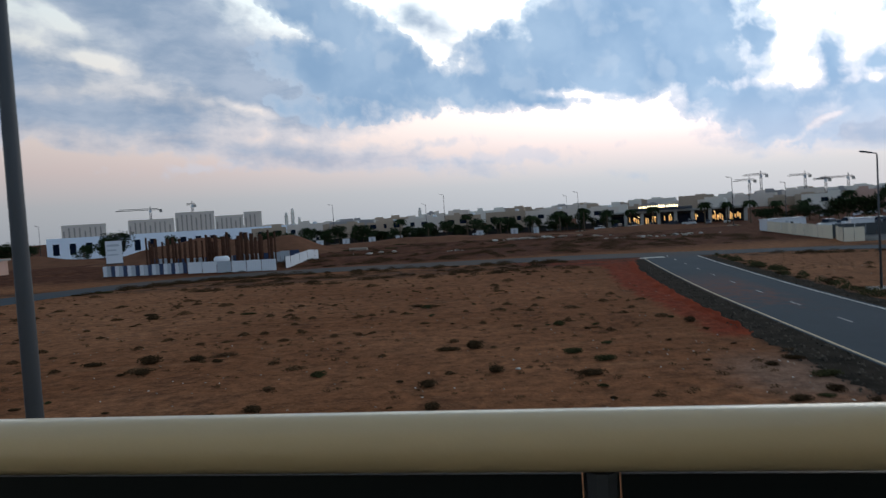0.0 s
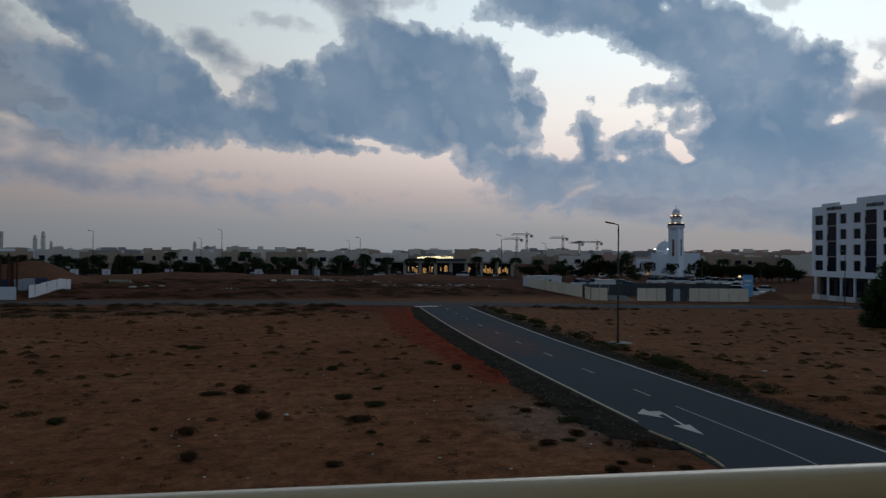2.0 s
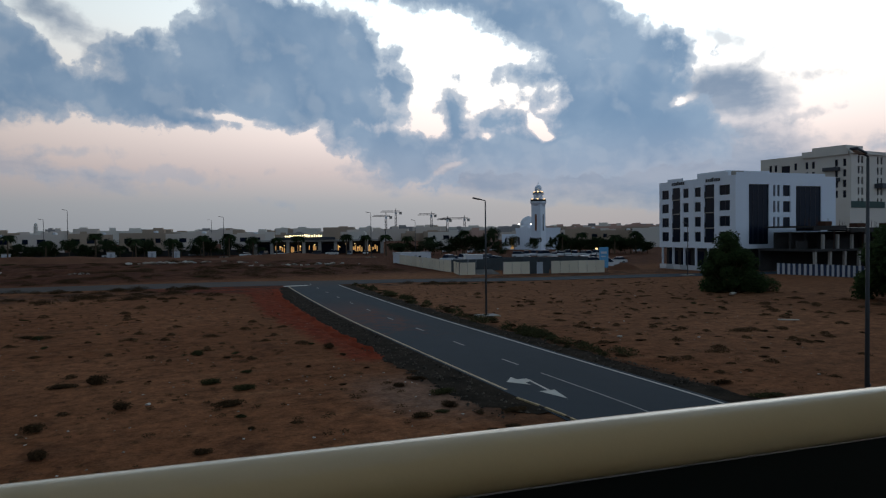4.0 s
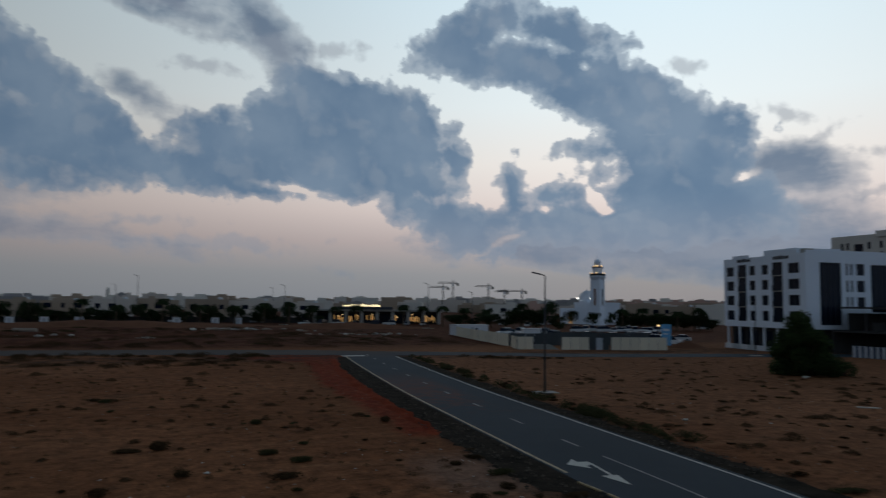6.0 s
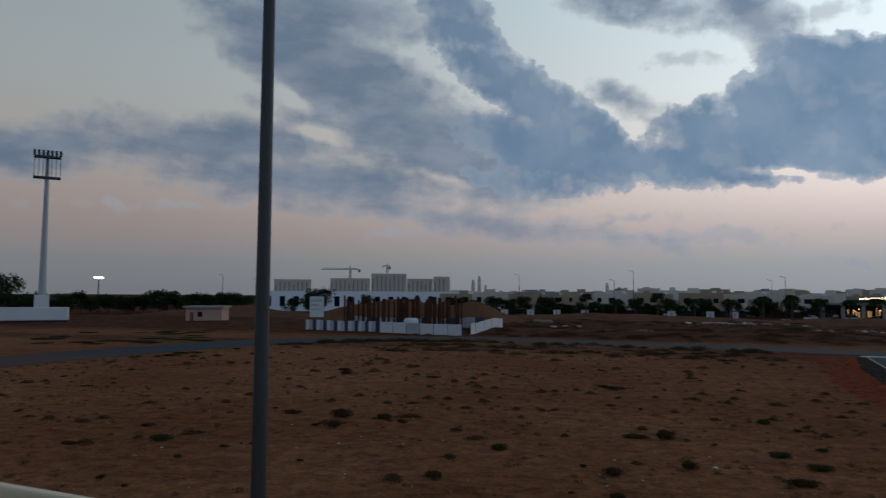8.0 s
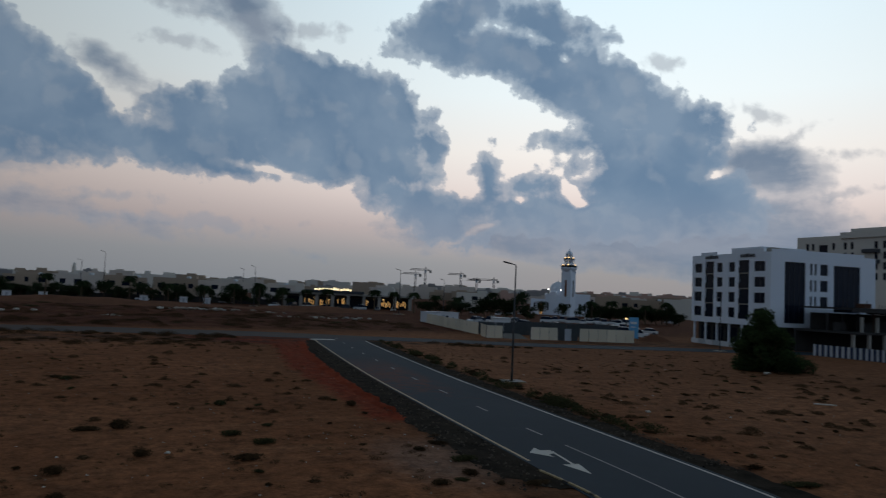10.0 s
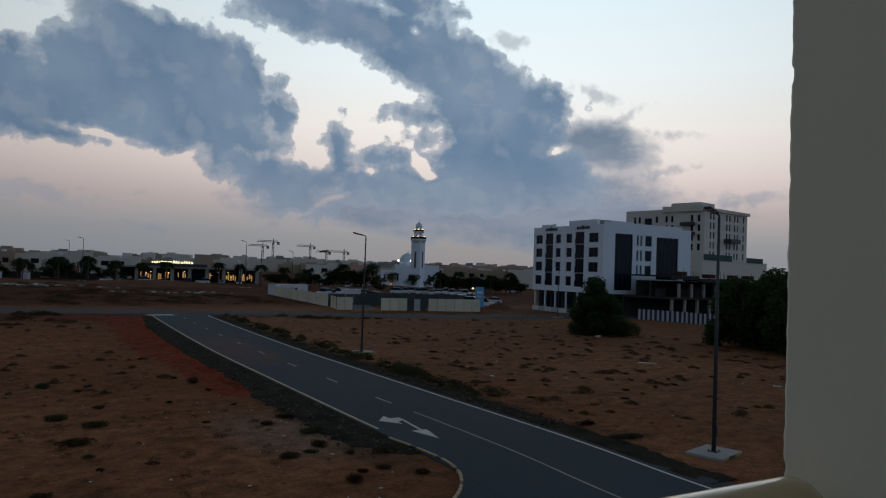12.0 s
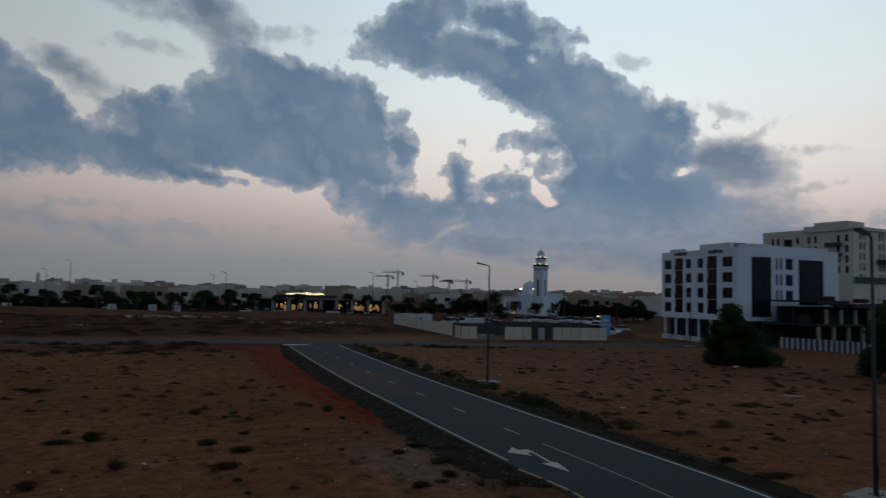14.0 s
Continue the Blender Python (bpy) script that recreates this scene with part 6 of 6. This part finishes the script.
for i in range(34):
    az = 36.2 + i * 0.26
    w, h = rng.uniform(10, 22), rng.uniform(8.0, 12.0)
    b = holder("far_house", pose(*polar(az, 520 + rng.uniform(-30, 60)), 0, 0, 0, -az), "tan terrace house behind the mosque trees", "house", "distant town")
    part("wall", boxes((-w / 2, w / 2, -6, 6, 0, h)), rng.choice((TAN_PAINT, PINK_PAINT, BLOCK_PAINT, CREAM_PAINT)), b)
    part("roof_room", boxes((-w * 0.3, 0, -3, 3, h + 0.004, h + 1.6)), PINK_PAINT, b)
    for j in range(4):
        part("window", boxes((-w * 0.4 + j * w * 0.22, -w * 0.4 + j * w * 0.22 + 1.6, -6.06, -6.004, h - 3.6, h - 1.8)), WINDOW, b)
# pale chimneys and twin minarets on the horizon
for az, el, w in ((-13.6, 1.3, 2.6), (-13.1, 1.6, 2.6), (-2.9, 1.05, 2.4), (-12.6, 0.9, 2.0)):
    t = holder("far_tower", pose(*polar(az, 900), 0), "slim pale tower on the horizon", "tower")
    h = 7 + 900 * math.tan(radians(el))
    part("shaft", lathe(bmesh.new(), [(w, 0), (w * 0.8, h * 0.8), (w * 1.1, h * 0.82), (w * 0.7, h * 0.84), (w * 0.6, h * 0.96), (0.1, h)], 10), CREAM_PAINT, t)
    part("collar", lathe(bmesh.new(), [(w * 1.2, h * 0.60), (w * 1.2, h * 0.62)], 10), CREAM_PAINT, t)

# floodlight mast on the left
mast = holder("floodlight_mast", pose(*polar(-45.8, 200), 0, 0, 0, 45), "tall pale floodlight mast with a lamp rack", "floodlight mast")
part("pole", tube(bmesh.new(), [(0, 0, 0), (0, 0, 14), (0, 0, 42)], [0.95, 0.75, 0.4], 10), FENCE_GREY, mast)
part("plinth", boxes((-1.6, 1.6, -1.6, 1.6, 0, 6.5)), SIGN_WHITE, mast)
for z in (35.4, 40.6):
    part("ring", boxes((-3.0, 3.0, -1.0, 1.0, z, z + 0.45)), DARK_STEEL, mast)
for i in range(7):
    x = -2.9 + i * 0.95
    part("bar", boxes((x, x + 0.12, -0.9, -0.75, 35.85, 40.595)), STEEL, mast)
    part("lamp", boxes((x - 0.25, x + 0.35, -1.2, -0.5, 41.054, 42.4)), DARK_STEEL, mast)
far_light = holder("sports_floodlight", pose(*polar(-42.2, 400), 0, 0, 0, 42), "lit floodlight on a thin far mast", "floodlight")
part("mast", tube(bmesh.new(), [(0, 0, 0), (0, 0, 15)], 0.3, 6), STEEL, far_light)
part("head", boxes((-2.2, 2.2, -0.4, 0.4, 14.4, 15.4)), COLD_LIGHT, far_light, "white lit lamp bank")
kiosk = holder("kiosk", pose(*polar(-46.5, 190), 0, 0, 0, 40), "long white site trailer by the mast", "trailer")
part("body", boxes((-6, 8, -1.5, 1.5, 0.6, 3.6), bevel=0.1), SIGN_WHITE, kiosk)
part("skirt", boxes((-5.8, 7.8, -1.3, 1.3, 0, 0.595)), DARK_CONCRETE, kiosk)


# ---- parked cars ----
def car(mat, suv):
    c = holder("car", pose(0, 0, 0), "white car parked on open ground" if mat is CAR_WHITE else ("silver car parked on open ground" if mat is CAR_SILVER else "dark car parked on open ground"), "car", "parked cars")
    h = 0.95 if not suv else 1.1
    bm = bmesh.new()
    prof = [(-2.25, 0.35), (-2.3, 0.6), (-2.15, h - 0.05), (-1.0, h), (2.1, h), (2.25, 0.7), (2.2, 0.35)]
    rows = [[bm.verts.new((x, s * 0.9, z)) for x, z in prof] for s in (-1, 1)]
    bm.faces.new(rows[0])
    bm.faces.new(rows[1][::-1])
    for i in range(len(prof)):
        j = (i + 1) % len(prof)
        bm.faces.new((rows[0][j], rows[0][i], rows[1][i], rows[1][j]))
    part("body", bm, mat, c)
    bm = bmesh.new()
    top = 1.45 if not suv else 1.85
    prof = [(-1.1, h), (-0.35, top), (1.2 if not suv else 1.9, top), (1.9 if not suv else 2.1, h)]
    rows = [[bm.verts.new((x, s * (0.84 if z == h else 0.68), z)) for x, z in prof] for s in (-1, 1)]
    bm.faces.new(rows[0])
    bm.faces.new(rows[1][::-1])
    for i in range(3):
        bm.faces.new((rows[0][i + 1], rows[0][i], rows[1][i], rows[1][i + 1]))
    cab = part("cabin_glass", bm, WINDOW, c)
    part("roof", boxes((-0.3, 1.15 if not suv else 1.85, -0.66, 0.66, top + 0.004, top + 0.05)), mat, cab)
    for x in (-1.4, 1.4):
        for s in (-1, 1):
            w = part("wheel", tube(bmesh.new(), [(x, s * 0.78, 0.33), (x, s * 0.93, 0.33)], 0.33, 12), TYRE, c)
            part("rim", tube(bmesh.new(), [(x, s * 0.932, 0.33), (x, s * 0.94, 0.33)], 0.19, 10), CAR_SILVER, w)
    for s in (-1, 1):
        part("headlight", boxes((-2.31, -2.2, s * 0.7 - 0.18, s * 0.7 + 0.18, 0.62, 0.78)), LAMP_LENS, c)
        part("tail_light", boxes((2.2, 2.27, s * 0.7 - 0.15, s * 0.7 + 0.15, 0.72, 0.9)), BRONZE, c)
    return c


CARS = [car(CAR_WHITE, True), car(CAR_WHITE, False), car(CAR_SILVER, False), car(CAR_DARK, True)]
used = [False] * 4
rng = random.Random(17)
spots = [(27.6 + i * 0.62, 170 + rng.uniform(-4, 6)) for i in range(8)]
spots += [(33.5 + i * 0.55, 205 + rng.uniform(-6, 6)) for i in range(12)] + [(34.2 + i * 1.1, 150 + rng.uniform(-5, 5)) for i in range(6)]
spots += [(11.5 + i * 1.35, 240 + rng.uniform(-3, 3)) for i in range(8)] + [(40.5, 142), (41.2, 160), (39.3, 165), (38.5, 158), (1.8, 258), (7.8, 258)]
yard = [(134, 231), (114.6, 170.5), (126.4, 169.5), (103.2, 135), (106.3, 132.6), (146.3, 177.4), (120.8, 231), (172, 185), (122.8, 217.7), (137.9, 233), (144.3, 236), (158, 206), (150, 200)]
spots += [(math.degrees(math.atan2(x, y)), math.hypot(x, y)) for x, y in yard]
for i, (az, d) in enumerate(spots):
    j = rng.choice((0, 0, 1, 1, 2, 3)) if i < len(spots) - len(yard) else rng.choice((0, 0, 1, 1))
    m = pose(*polar(az, d), 0, 0, 0, rng.choice((-az, -az + 180, -az + 90, -az + 60)))
    m = Matrix.Translation((0, 0, max(0.0, ground_z(*polar(az, d)))) ) @ m
    if not used[j]:
        CARS[j].matrix_world = m
        used[j] = True
    else:
        copy_thing(CARS[j], m)
for j in range(4):
    if not used[j]:
        CARS[j].matrix_world = pose(*polar(44 + j, 170), 0)
lit_car = holder("delivery_lamp", pose(*polar(39.6, 150), 0), "small post with a warm amber lamp", "lamp")
part("post", tube(bmesh.new(), [(0, 0, 0), (0, 0, 3.4)], 0.08, 8), STEEL, lit_car)
part("globe", boxes((-0.2, 0.2, -0.15, 0.15, 3.4, 3.7), bevel=0.05), WARM_LIGHT, lit_car, "amber lamp")

# ---- litter, rubble and stones ----
def rubble(x, y, n, spread, size, seed, label):
    r = random.Random(seed)
    heap = holder("rubble_heap", pose(x, y, ground_z(x, y)), label, "rubble")
    for _ in range(n):
        s = size * r.uniform(0.4, 1.3)
        bm = bmesh.new()
        bmesh.ops.create_icosphere(bm, subdivisions=1, radius=s)
        for v in bm.verts:
            v.co *= r.uniform(0.6, 1.2)
            v.co.z *= 0.45
            v.co.x *= 1.4
        o = part("lump", bm, r.choice((CONCRETE, STONE, STONE, LITTER_MAT)), heap)
        o.location = (r.gauss(0, spread), r.gauss(0, spread * 0.35), s * 0.35)
    return heap


rubble(20, 168, 26, 5.0, 0.6, 1, "grey rubble heap tipped on open sand")
rubble(46, 158, 22, 6.0, 0.45, 2, "pale rubble and sacks strewn on sand")
rubble(2, 152, 6, 2.0, 0.5, 3, "pale rubble lumps on sand")
rubble(35, 172, 5, 1.2, 0.6, 4, "pale sacks dumped on sand")
rubble(-18, 158, 7, 3.5, 0.5, 6, "pale rubble lumps on sand")
slab = tagged(part("concrete_pipe", tube(bmesh.new(), [(-2.5, 0, 0.45), (2.5, 0, 0.45)], 0.45, 12), STONE), "pale pipe lying on sand", "pipe")
slab.matrix_world = pose(-24, 170, ground_z(-24, 170), 0, 0, -25)
board = tagged(part("plank", boxes((-0.75, 0.75, -0.14, 0.14, 0.0, 0.06), bevel=0.01), LITTER_MAT), "pale board lying on sand", "board")
board.matrix_world = pose(48.45, 35.8, ground_z(48.45, 35.8) + 0.01, 0, 0, -40)
board = tagged(part("plank", boxes((-0.45, 0.45, -0.14, 0.14, 0.0, 0.06), bevel=0.01), LITTER_MAT), "pale board lying on sand", "board")
board.matrix_world = pose(47.0, 24.0, ground_z(47, 24) + 0.01, 0, 0, -60)


def litter_mesh(seed):
    r = random.Random(seed)
    bm = bmesh.new()
    bmesh.ops.create_icosphere(bm, subdivisions=1, radius=1.0)
    for v in bm.verts:
        v.co *= r.uniform(0.5, 1.2)
        v.co.z *= 0.4
    me = bpy.data.meshes.new("litter")
    bm.to_mesh(me)
    bm.free()
    me.materials.append(LITTER_MAT)
    return me


LITTER = [litter_mesh(i) for i in range(4)]
rng = random.Random(55)
fixed = [(31.5, 35.67, 0.22), (2.4, 31.0, 0.16), (63.3, 53.5, 0.5)]
spots = fixed + [(7.5 + 5.2 * u + rng.gauss(0, 0.35), 17.2 + 2.0 * u * u + rng.gauss(0, 0.35), rng.uniform(0.03, 0.09)) for u in (rng.random() for _ in range(34))] + [(rng.uniform(-24, 14), rng.triangular(18, 45, 20), rng.uniform(0.03, 0.08)) for _ in range(70)] + [(rng.uniform(28, 60), rng.uniform(20, 60), rng.uniform(0.05, 0.12)) for _ in range(16)]
for i, (x, y, s) in enumerate(spots):
    if np.sqrt(((ROAD_PTS - (x, y)) ** 2).sum(1)).min() < 5:
        continue
    o = new("litter", LITTER[i % 4])
    o.matrix_world = pose(x, y, ground_z(x, y) + s * 0.25, 0, 0, i * 50) @ Matrix.Scale(s, 4)
    tagged(o, "scrap of pale litter on sand", "litter", "litter on the lot")
for p in SCRUB_PROTO:
    p.matrix_world = pose(rng.uniform(-12, 10), rng.uniform(24, 34), 0.02)
    tagged(p, "low dark desert shrub on sand", "shrub", "desert shrubs")
